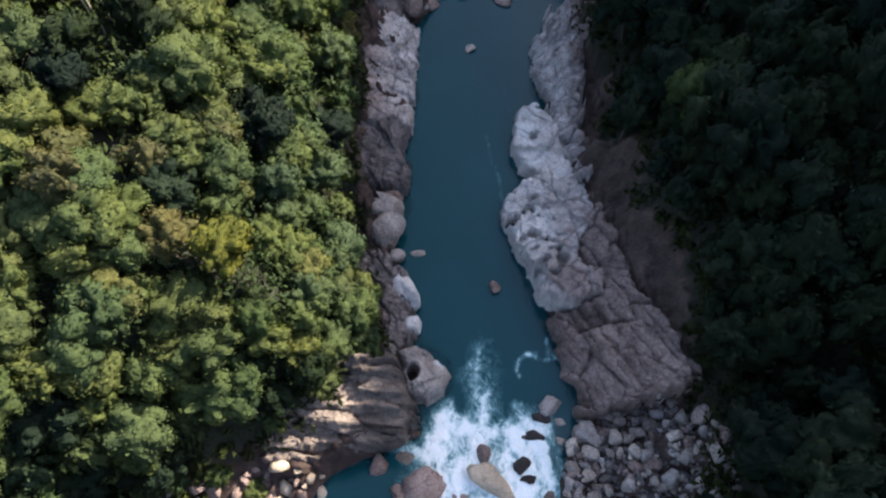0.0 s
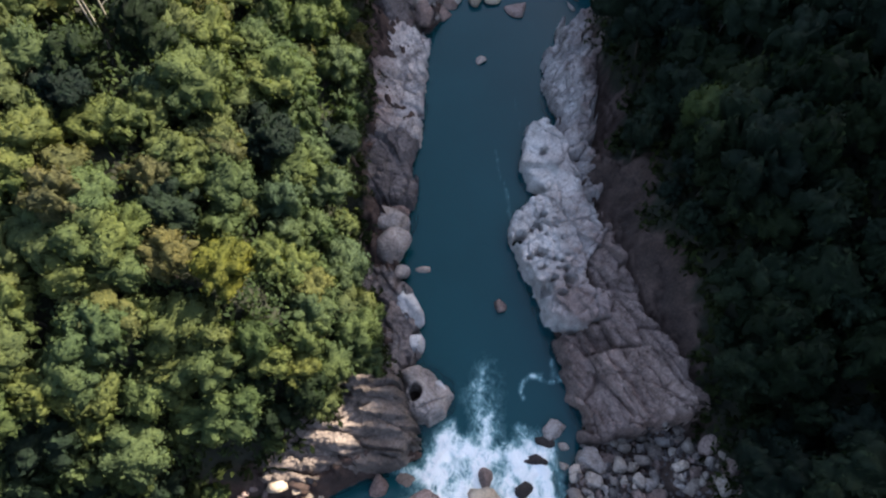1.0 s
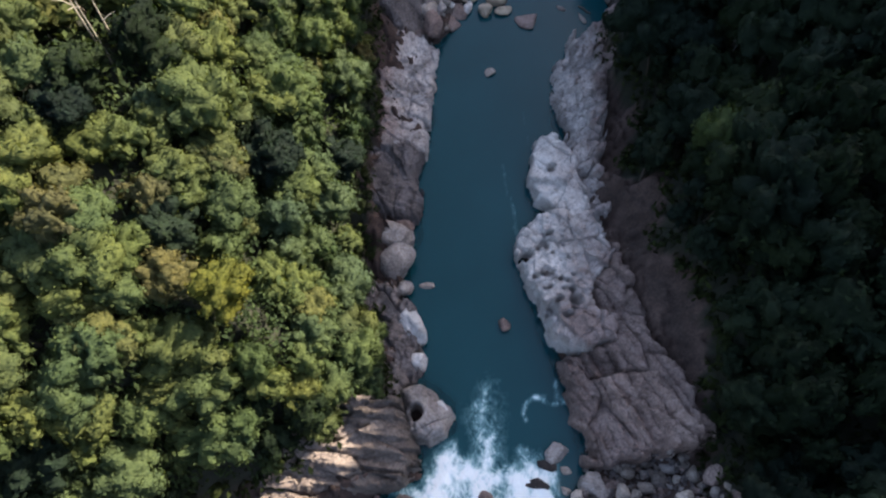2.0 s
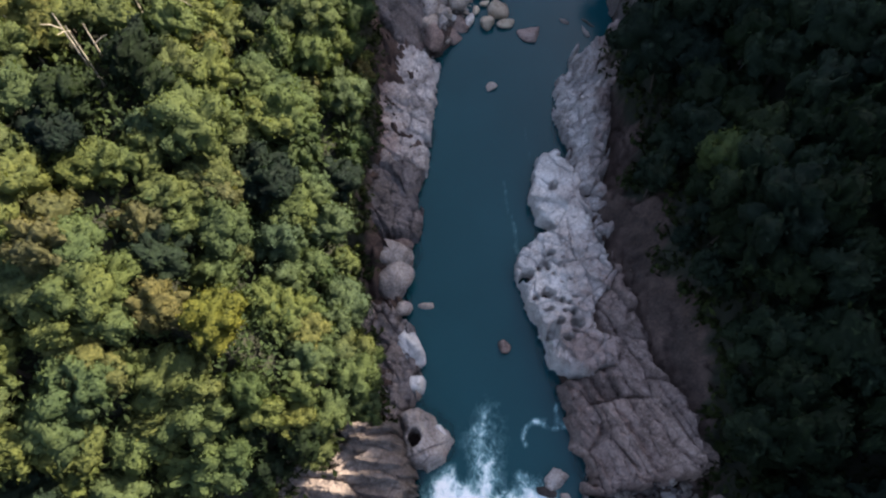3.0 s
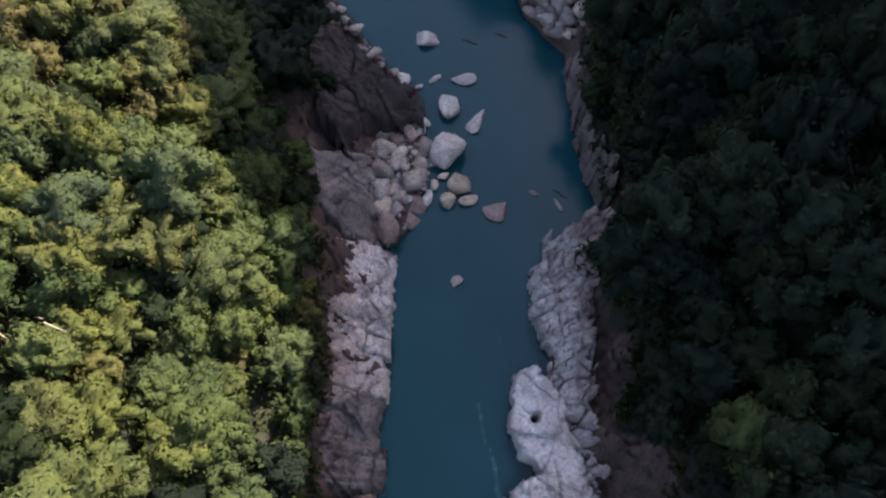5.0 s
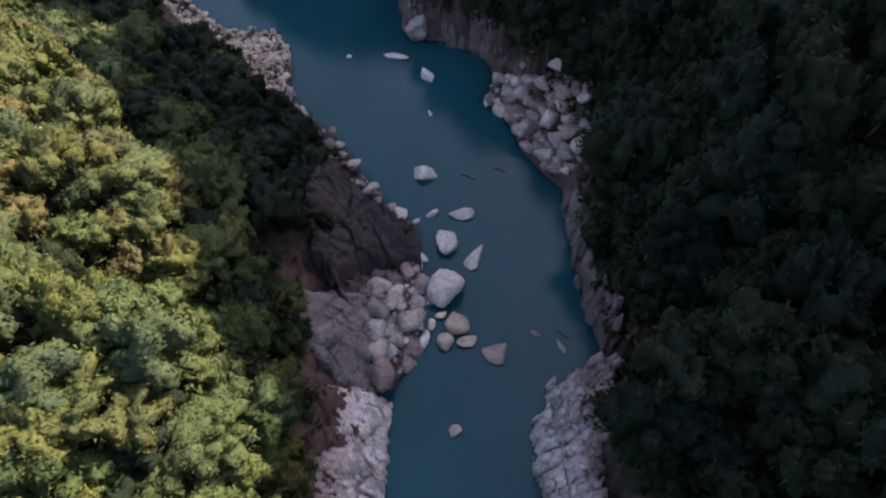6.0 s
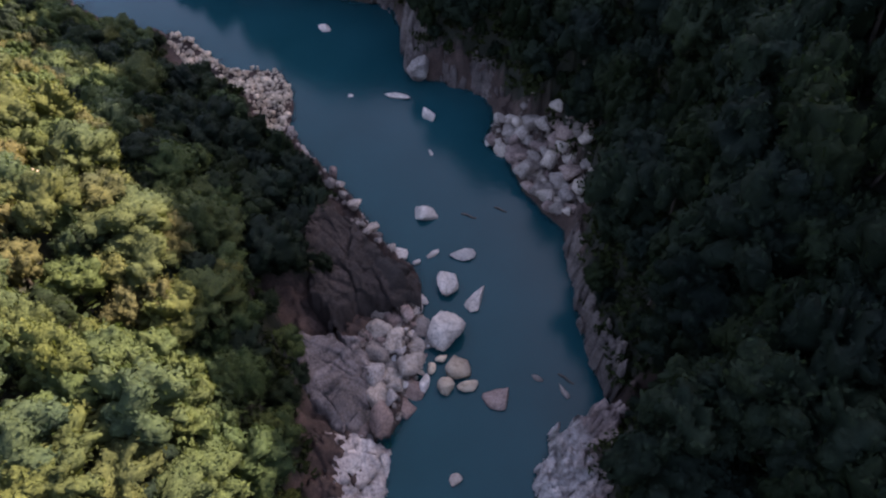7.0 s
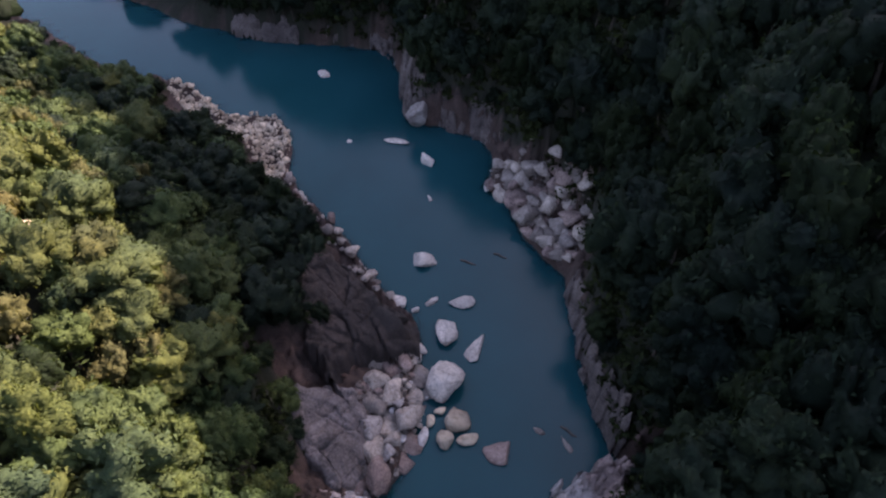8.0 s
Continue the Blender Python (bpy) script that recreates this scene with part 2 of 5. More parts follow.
def fbm(x, y, size, octaves=4, seed=0):
    total, amp, norm = np.zeros_like(x, dtype=float), 1.0, 0.0
    for k in range(octaves):
        total = total + amp * soft_noise(x / size * 2 ** k + 17.3 * k, y / size * 2 ** k - 9.1 * k, seed + k)
        norm, amp = norm + amp, amp * 0.5
    return total / norm * 2 - 1


def cells(x, y, size, seed):
    """Jittered cells: a random number for each cell and the distance from its edge."""
    tag, edge, _, _ = facets(x, y, size, seed)
    return tag, edge


def facets(x, y, size, seed, angle=0.0, stretch=1.0):
    """Jittered cells, drawn out along `angle`: a random number, the distance from the edge, and the way from the cell's middle."""
    c, n = math.cos(angle), math.sin(angle)
    x, y = (x * c + y * n) / (size * stretch), (y * c - x * n) / size
    ix, iy = np.floor(x), np.floor(y)
    f1, f2 = np.full(x.shape, 9.0), np.full(x.shape, 9.0)
    tag, ox, oy = np.zeros(x.shape), np.zeros(x.shape), np.zeros(x.shape)
    for dx in (-1, 0, 1):
        for dy in (-1, 0, 1):
            cx, cy = ix + dx, iy + dy
            px, py = x - cx - hashed(cx, cy, seed), y - cy - hashed(cx, cy, seed + 5)
            d = np.hypot(px, py)
            near = d < f1
            f2 = np.where(near, f1, np.minimum(f2, d))
            tag = np.where(near, hashed(cx, cy, seed + 11), tag)
            ox, oy = np.where(near, px, ox), np.where(near, py, oy)
            f1 = np.where(near, d, f1)
    return tag, (f2 - f1) * size, ox * size * stretch, oy * size


def smooth(a, b, v):
    u = np.clip((v - a) / (b - a), 0, 1)
    return u * u * (3 - 2 * u)


# ---------------------------------------------------------------- plan of the river
LEFT_BANK = np.array([(-24, -80), (-22, -30), (-21, 0), (-18, 7), (-15.9, 9.5), (-11, 12), (-4.2, 14.5), (-4.6, 19), (-0.3, 21), (-0.3, 24.2), (-4.2, 28),
    (-4.8, 33), (-7.5, 39), (-7.2, 45), (-5.8, 50.5), (-6.7, 60), (-5.2, 65), (-4.8, 76), (-4.2, 84), (-4, 88), (-1.2, 92.5), (0.7, 97), (1.5, 112),
    (1.2, 117.5), (-2.7, 122), (-5.8, 126), (-9, 132), (-13, 139), (-18.2, 145), (-24, 155), (-24.6, 167), (-28.8, 173.5), (-40, 174.5), (-52, 188),
    (-69, 192), (-81, 202), (-97, 216), (-125, 232), (-200, 270), (-500, 420)])
RIGHT_BANK = np.array([(18, -80), (16, -30), (14, 0), (14.5, 8), (17, 12.5), (18.5, 16.5), (17.3, 20.5), (16.4, 28), (13.6, 35), (10.4, 45), (10.2, 51),
    (13.4, 54), (12.4, 58), (12.9, 63), (13.6, 66.8), (18, 68), (16.7, 75), (17.1, 81), (20.8, 87), (27, 90.5), (30, 92.5), (28.2, 100), (27.1, 109),
    (27.2, 118), (27.6, 126), (24.8, 130), (21.8, 136), (19, 145), (15.5, 150), (18.2, 156), (16.6, 164), (9.5, 168), (1, 171.3), (-0.6, 182),
    (-4, 199), (-17, 202), (-36, 205.5), (-54, 213), (-71, 224), (-125, 262), (-500, 500)])
KNOTS = np.array([0, 1.5, 4, 7, 10, 18, 28, 40, 60, 100, 200, 600])
LEFT_RISE = {}
LEFT_RISE[0] = (0, 1.5, 3, 5, 8, 19, 28, 35, 44, 60, 90, 160)
LEFT_RISE[15] = (0, 3, 6.5, 9, 13, 24, 34, 40, 49, 66, 98, 165)
LEFT_RISE[30] = (0, 2.5, 5, 8, 13, 25, 34, 40, 48, 66, 100, 170)
LEFT_RISE[45] = (0, 2.5, 4.5, 8, 14, 26, 35, 40, 48, 68, 100, 170)
LEFT_RISE[78] = (0, 2.5, 4, 9, 15, 31, 37, 41, 49, 72, 110, 180)
LEFT_RISE[98] = (0, 2, 3, 4, 5.5, 11, 19, 29, 42, 70, 110, 180)
LEFT_RISE[140] = (0, 1.6, 3, 5, 7, 14, 22, 30, 42, 68, 110, 180)
LEFT_RISE[160] = (0, 1.0, 2.0, 3.2, 5, 10, 16, 23, 36, 62, 108, 180)
LEFT_RISE[178] = (0, 0.8, 1.6, 2.4, 3.8, 7.5, 12, 18, 30, 58, 105, 180)
RIGHT_RISE = {}
RIGHT_RISE[5] = (0, 1.0, 2.2, 3.5, 5, 12, 22, 33, 52, 92, 130, 190)
RIGHT_RISE[30] = (0, 2.0, 4.5, 8, 10, 14, 22, 33, 53, 95, 132, 190)
RIGHT_RISE[50] = (0, 2, 3, 4, 6, 13, 23, 34, 55, 98, 135, 190)
RIGHT_RISE[62] = (0, 2, 3, 4, 5, 12, 22, 34, 56, 102, 138, 190)
RIGHT_RISE[80] = (0, 1.6, 3, 5, 9, 20, 30, 42, 62, 109, 142, 190)
RIGHT_RISE[95] = (0, 3.5, 9, 16, 22, 34, 45, 56, 72, 115, 148, 200)
RIGHT_RISE[118] = (0, 3.5, 9, 16, 22, 34, 45, 56, 74, 117, 156, 210)
RIGHT_RISE[138] = (0, 0.8, 1.6, 2.6, 6, 22, 36, 48, 72, 125, 164, 210)
RIGHT_RISE[165] = (0, 4, 9, 14, 19, 30, 42, 54, 78, 121, 174, 220)
RIGHT_RISE[205] = (0, 5, 11, 17, 22, 33, 44, 56, 80, 132, 178, 220)
TREE_LINE_LEFT = ([0, 5, 7.5, 11, 18, 22, 27, 40, 46, 60, 84, 88, 92, 98, 107, 113, 118, 122, 127, 135, 150, 160, 172, 182, 190, 300], [14, 14, 8, 7, 9, 7.6, 4.6, 4.8, 7, 7.5, 8.5, 11, 20, 28, 24, 21, 17, 13, 8, 5.5, 6.0, 10, 13, 10, 3, 3])
TREE_LINE_RIGHT = ([0, 18, 30, 48, 62, 76, 86, 91, 94, 119, 125, 130, 148, 157, 165, 180, 190, 204, 300], [14, 15, 18, 19, 15, 9, 7, 4.2, 1.3, 1.3, 3.0, 8.5, 9.5, 3.5, 3.2, 2.2, 1.6, 0.8, 0.5])


def to_line(x, y, line):
    """Distance to a bank, and the y of the bank's nearest point."""
    best, at = np.full(x.shape, 1e9), np.zeros(x.shape)
    for (x0, y0), (x1, y1) in zip(line[:-1], line[1:]):
        ux, uy = x1 - x0, y1 - y0
        k = np.clip(((x - x0) * ux + (y - y0) * uy) / (ux * ux + uy * uy), 0, 1)
        d = np.hypot(x0 + k * ux - x, y0 + k * uy - y)
        near = d < best
        best, at = np.where(near, d, best), np.where(near, y0 + k * uy, at)
    return best, at


def inside(x, y, ring):
    odd = np.zeros(x.shape, bool)
    for (x0, y0), (x1, y1) in zip(ring, np.roll(ring, -1, 0)):
        if y0 != y1:
            odd ^= ((y0 > y) != (y1 > y)) & (x < (x1 - x0) * (y - y0) / (y1 - y0) + x0)
    return odd


def rise(table, station, d):
    keys = np.array(list(table))
    rows = np.array([np.interp(d, KNOTS, r) for r in table.values()])
    pos = np.clip(np.interp(station, keys, np.arange(len(keys))), 0, len(keys) - 1)
    lo = np.minimum(pos.astype(int), len(keys) - 2)
    f = pos - lo
    f = f * f * (3 - 2 * f)
    n = np.arange(len(d))
    return rows[lo, n] * (1 - f) + rows[lo + 1, n] * f


def water_level(y):
    """The pool lies at 0; the rapids climb upstream."""
    return 2.4 * (1 - smooth(4.0, 18.0, y))


WEST_SLAB = np.array([(-7.0, 88.6), (-6.6, 94), (-6.4, 99.1), (-8.2, 102.6), (-11.7, 103.2), (-14.3, 102.2), (-16.4, 102.4), (-18.4, 98.8), (-17.2, 95.6), (-14.5, 92.2), (-11.6, 89.2)])
EAST_SLAB = np.array([(15.4, 31), (16.4, 27.4), (17.1, 24.6), (17.2, 22.2), (18.2, 19.9), (18.3, 17.2), (21, 16.6), (25.3, 17.3), (30, 18.2), (35.2, 19.4), (31.9, 23.4), (31.5, 25.8), (29.2, 30.3), (27.2, 33.8), (26.0, 38.4), (25.1, 43), (24.6, 47.2), (23.5, 51.4), (22.6, 49), (22.9, 45.8), (21.6, 43.2), (20.0, 40.2), (20.4, 37.6), (22.4, 35), (22.0, 32.6), (18.5, 32)])
RIVER = np.vstack([LEFT_BANK, RIGHT_BANK[::-1]])


def survey(x, y):
    """Height, distance from the water (negative in it), and distance past the tree line, at arrays of places."""
    x, y = np.asarray(x, float).ravel(), np.asarray(y, float).ravel()
    jx = x + fbm(x, y, 6, 3, 101) * 0.9 + fbm(x, y, 1.8, 2, 103) * 0.35
    jy = y + fbm(x, y, 6, 3, 105) * 0.9 + fbm(x, y, 1.8, 2, 107) * 0.35
    dl, sl = to_line(jx, jy, LEFT_BANK)
    dr, sr = to_line(jx, jy, RIGHT_BANK)
    wet = inside(jx, jy, RIVER)
    left = dl < dr
    d = np.minimum(dl, dr)
    past = d - np.where(left, np.interp(sl, *TREE_LINE_LEFT), np.interp(sr, *TREE_LINE_RIGHT)) + fbm(x, y, 7, 3, 8) * 1.6
    t1, e1 = cells(x + fbm(x, y, 4, 2, 4), y, 4.2, 40)
    t2, e2 = cells(x, y + fbm(x, y, 3, 2, 6), 1.7, 60)
    flutes = ((t1 - 0.5) * 1.8 + (t2 - 0.5) * 1.2 + 0.6 * smooth(0, 0.4, e2)) * smooth(0, 2.0, d) * smooth(4, 0, past)
    dd = np.maximum(d + fbm(x, y, 5, 3, 3) * np.minimum(1.0, d * 0.2) + flutes, 0)
    sr = sr + (y - sr) * smooth(8, 20, d) * smooth(135, 110, y) * smooth(-5, 10, y)
    z = np.where(left, rise(LEFT_RISE, sl, dd), rise(RIGHT_RISE, sr, dd) * (0.12 + 0.88 * smooth(-72, -30, x)))
    # bump added to the unseen far ridge, to shade part of the west slope
    z = z + np.where(left, 0, 17 * smooth(176, 204, y) * (1 - 0.6 * smooth(218, 240, y)) * smooth(50, 100, x) * (1 - 0.5 * smooth(135, 165, x)))
    # saddles cut into the unseen far ridge let the sun reach the west slope
    z = np.where(left, z, z * (1 - 0.46 * smooth(228, 250, y) * smooth(84, 52, x)) - 10 * smooth(230, 244, y) * smooth(66, 80, x) * smooth(120, 100, x))
    z = z * (1 - 0.78 * np.exp(-((y - 3 + fbm(x, y, 12, 2, 33) * 2) / 8.0) ** 2) * smooth(-17, -25, x))
    z = z + fbm(x, y, 22, 4, 21) * np.clip(d - 8, 0, 30) * np.where(left, 0.11, 0.17)
    z = z + fbm(x, y, 160, 3, 31) * np.clip(d - 110, 0, 300) * 0.12
    # fractured rock below the trees
    bare = smooth(1.5, -1.5, past) * smooth(0.0, 1.0, d) * (1 - 0.6 * smooth(20, 24, x) * smooth(64, 58, y) * smooth(20, 26, y))
    z = z + bare * ((t1 - 0.5) * 1.7 * smooth(0, 2.5, d) + (t2 - 0.5) * 1.1 + 0.9 * smooth(0, 0.7, e1) + 0.45 * smooth(0, 0.4, e2) + fbm(x, y, 1.2, 3, 9) * 0.3)
    z = z - bare * 3.2 * smooth(0.8, 3.5, d) - 2.6 * smooth(4.0, 0.5, d) * smooth(14, 18, y) * smooth(92, 88, y)
    z = z - 5.5 * np.exp(-((x + 3.6) ** 2 + (y - 22.5) ** 2) / 14)
    # the gully behind the east slab, and the hollow that the slab fills
    gap = to_line(x, y, np.vstack([EAST_SLAB, EAST_SLAB[:1]]))[0]
    under = inside(x, y, EAST_SLAB)
    z = z - 3.0 * smooth(6.0, 0.0, gap) * (x > 17) * ~under
    z = np.where(under, np.minimum(z, 0.6 + 0.5 * (x - 16)), z)
    z = np.where(inside(x, y, WEST_SLAB), np.minimum(z, 2.6 - 0.66 * (x + 8)), z)
    z = np.where(wet, -0.15 - np.minimum(4.0, d * 0.8) + fbm(x, y, 3, 3, 12) * np.minimum(0.5, d * 0.3), np.maximum(z, -1.0 + 0.5 * np.minimum(d, 2.5)))
    return z + water_level(y), np.where(wet, -d, d), past, left


# ---------------------------------------------------------------- building helpers
def mesh_of(name, verts, faces, mat=None, flat=False):
    me = bpy.data.meshes.new(name)
    verts, faces = np.asarray(verts, np.float32), np.asarray(faces, np.int32)
    n = faces.shape[1]
    me.vertices.add(len(verts))
    me.vertices.foreach_set("co", verts.ravel())
    me.loops.add(faces.size)
    me.loops.foreach_set("vertex_index", faces.ravel())
    me.polygons.add(len(faces))
    me.polygons.foreach_set("loop_start", np.arange(0, faces.size, n, dtype=np.int32))
    me.polygons.foreach_set("loop_total", np.full(len(faces), n, np.int32))
    me.update(calc_edges=True)
    me.polygons.foreach_set("use_smooth", np.full(len(faces), not flat, bool))
    me.validate()
    if mat:
        me.materials.append(mat)
    return me


def part(name, me, parent, label=""):
    ob = new(name, me)
    ob.parent = parent
    if label:
        ob["label"] = label
    return ob


def lattice(xs, ys):
    """Places and faces of a grid over two lists of coordinates."""
    gx, gy = np.meshgrid(xs, ys)
    ny, nx = gx.shape
    i = (np.arange(ny - 1)[:, None] * nx + np.arange(nx - 1)[None, :]).ravel()
    return gx.ravel(), gy.ravel(), np.stack([i, i + 1, i + nx + 1, i + nx], 1)


def spread(stops):
    """Coordinates from (start, end, step) stretches."""
    out = []
    for a, b, step in stops:
        out.extend(np.linspace(a, b, max(2, int(round((b - a) / step)) + 1))[:-1])
    return np.array(out + [stops[-1][1]])


def attribute(me, name, values):
    a = me.attributes.new(name, "FLOAT", "POINT")
    a.data.foreach_set("value", np.asarray(values, np.float32))


# ---------------------------------------------------------------- ground and water
gx, gy, faces = lattice(
    spread([(-1000, -300, 100), (-300, -110, 14), (-110, -58, 2.6), (-58, -18, 1.0), (-18, 34, 0.45), (34, 70, 1.2), (70, 130, 4), (130, 300, 14), (300, 1000, 100)]),
    spread([(-1000, -80, 92), (-80, -4, 5), (-4, 120, 0.5), (120, 190, 0.8), (190, 240, 1.6), (240, 400, 12), (400, 1400, 100)]))
gz, gd, gpast, _ = survey(gx, gy)
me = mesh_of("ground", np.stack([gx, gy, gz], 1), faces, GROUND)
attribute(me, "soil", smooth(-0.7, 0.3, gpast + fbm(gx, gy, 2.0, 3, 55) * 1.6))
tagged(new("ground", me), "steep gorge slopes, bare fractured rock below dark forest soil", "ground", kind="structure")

wx, wy, faces = lattice(
    spread([(-520, -130, 15), (-130, -28, 3), (-28, -12, 0.6), (-12, 20, 0.28), (20, 34, 0.6), (34, 60, 13)]),
    spread([(-80, -2, 6), (-2, 32, 0.28), (32, 42, 0.6), (42, 180, 1.2), (180, 240, 3), (240, 460, 15)]))
_, wd, _, _ = survey(wx, wy)
wob, wob2 = fbm(wx, wy, 3.5, 4, 71), fbm(wx, wy, 1.2, 3, 75)
qx, qy = wx + fbm(wx, wy, 4.0, 4, 72) * 2.0 + wob2 * 0.4, wy + fbm(wx, wy, 4.0, 4, 73) * 2.0
swirl = 1 - np.abs(fbm(qx * 1.3, qy * 0.8, 2.6, 4, 74)) * 2.2


def strand(line, wide):
    """Foam along a line in the plan, ragged by the current."""
    return np.exp(-(to_line(qx * 0.5 + wx * 0.5, qy * 0.5 + wy * 0.5, np.array(line, float))[0] / wide) ** 2)


# the white apron of the rapids, its plume running into the pool, and drifting strands
APRON = np.array([(-8.6, 12.4), (-4.3, 13.6), (-2.2, 17.6), (0.6, 18.6), (4.5, 16.8), (8.5, 16.0), (10.2, 18.2), (12.5, 17.2), (15.2, 15.6), (14.6, 6.8), (14, -10), (-6, -10), (-6.4, 4), (-5.2, 10.6)])
depth = to_line(qx, qy, np.vstack([APRON, APRON[:1]]))[0]
depth = np.where(inside(qx, qy, APRON), depth, -depth)
foam = smooth(-1.6, 2.8, depth) * (0.55 + 0.60 * swirl)
plume = sum(strand(((6.3, 31.5), (5.2, 27.0), (4.3, 24.1), (5.3, 20.0), (4.6, 15.0)), w) for w in (1.0, 2.6)) * 0.5
foam = np.maximum(foam, plume * smooth(33, 19, wy) * smooth(2, 12, wy) * (0.36 + 0.5 * swirl))
foam = foam + 0.40 * strand(((15.3, 28.4), (15.4, 26.4), (16.4, 24.9), (14.6, 24.8), (12.4, 25.7)), 0.38) * (0.35 + 0.7 * swirl)
foam = foam + 0.42 * strand(((12.2, 25.8), (10.7, 24.9), (10.2, 23.6), (10.4, 22.3)), 0.34) * (0.4 + 0.6 * swirl)
foam = foam + 0.20 * strand(((14.8, 25.4), (13.4, 26.4)), 1.0) * swirl.clip(0, 1)
foam = foam + 0.28 * strand(((10.2, 50), (9.4, 53), (9.0, 58), (8.0, 64)), 0.3) * (0.3 + 0.8 * swirl).clip(0, 1) + 0.10 * strand(((11.6, 68), (11.0, 80)), 0.35) * swirl.clip(0, 1)
foam = np.clip(foam, 0, 1) * np.where(wd < 0, 1, 0.3)
wz = water_level(wy) + foam * (0.45 * wob2 + 0.4 * wob + 0.25 * swirl) * smooth(20, 13, wy)
me = mesh_of("water", np.stack([wx, wy, wz], 1), faces, WATER)
attribute(me, "foam", foam)
attribute(me, "shallow", smooth(1.4, 0.2, -wd) * 0.22)
tagged(new("water", me), "deep teal river with white foaming rapids at its upper end", "river", kind="structure")

# ---------------------------------------------------------------- rocks
def ball(level):
    bm = bmesh.new()
    bmesh.ops.create_icosphere(bm, subdivisions=level, radius=1.0)
    bm.verts.ensure_lookup_table()
    v = np.array([tuple(p.co) for p in bm.verts])
    f = np.array([[p.index for p in face.verts] for face in bm.faces])
    bm.free()
    return v / np.linalg.norm(v, axis=1)[:, None], f


BALLS = {k: ball(k) for k in (2, 3, 4)}


def boulder_mesh(seed, size, mat, hard=8.0, level=3, rough=0.05, planes=11):
    """A worn block: a ball cut by random planes whose edges are rounded by `hard`; its base is at 0."""
    rng = np.random.default_rng(seed)
    v, f = BALLS[level]
    n = rng.normal(size=(planes, 3))
    n /= np.linalg.norm(n, axis=1)[:, None]
    d = rng.uniform(0.52, 0.98, planes)
    cut = np.maximum(v @ n.T, 0) / d
    r = (np.sum(cut ** hard, axis=1) + 0.35 ** hard) ** (-1 / hard)
    r = np.minimum(r, 1.35)
    off = Vector(rng.uniform(-50, 50, 3))
    r = r * np.array([1 + rough * 1.6 * noise.noise(Vector(p) * 2.1 + off) + rough * noise.noise(Vector(p) * 5.5 + off) for p in v])
    p = v * r[:, None]
    p = p / np.abs(p).max(0) * np.array(size) / 2
    p[:, 2] += size[2] / 2
    return mesh_of("boulder", p, f, mat)


def floor_at(x, y):
    return float(survey([x], [y])[0][0])


def boulder(x, y, size, turn=0, seed=1, mat=None, hard=8.0, planes=15, label="pale granite boulder worn smooth by the river", group="river boulders", sink=0.25, tilt=0, level=3, name="boulder", base=None):
    ground_z = max(floor_at(x, y), float(water_level(np.array([y]))[0]) - 0.35) if base is None else base
    ob = new(name, boulder_mesh(seed, size, mat or BOULDER, hard, level, 0.075, planes))
    ob.matrix_world = pose(x, y, ground_z - sink * size[2], tilt, tilt * 0.6, turn)
    return tagged(ob, label, "boulder", group)


def pieces(faces, tags, count):
    """The faces of each tag, parted where they don't hang together; crumbs are left out."""
    for tag in np.unique(tags):
        own = faces[tags == tag]
        mark = np.arange(count)
        while True:
            low = mark[own].min(1)
            fresh = mark.copy()
            np.minimum.at(fresh, own.ravel(), np.repeat(low, own.shape[1]))
            if (fresh == mark).all():
                break
            mark = fresh
        for k in np.unique(mark[own[:, 0]]):
            piece = own[mark[own[:, 0]] == k]
            if len(piece) > 8:
                yield piece


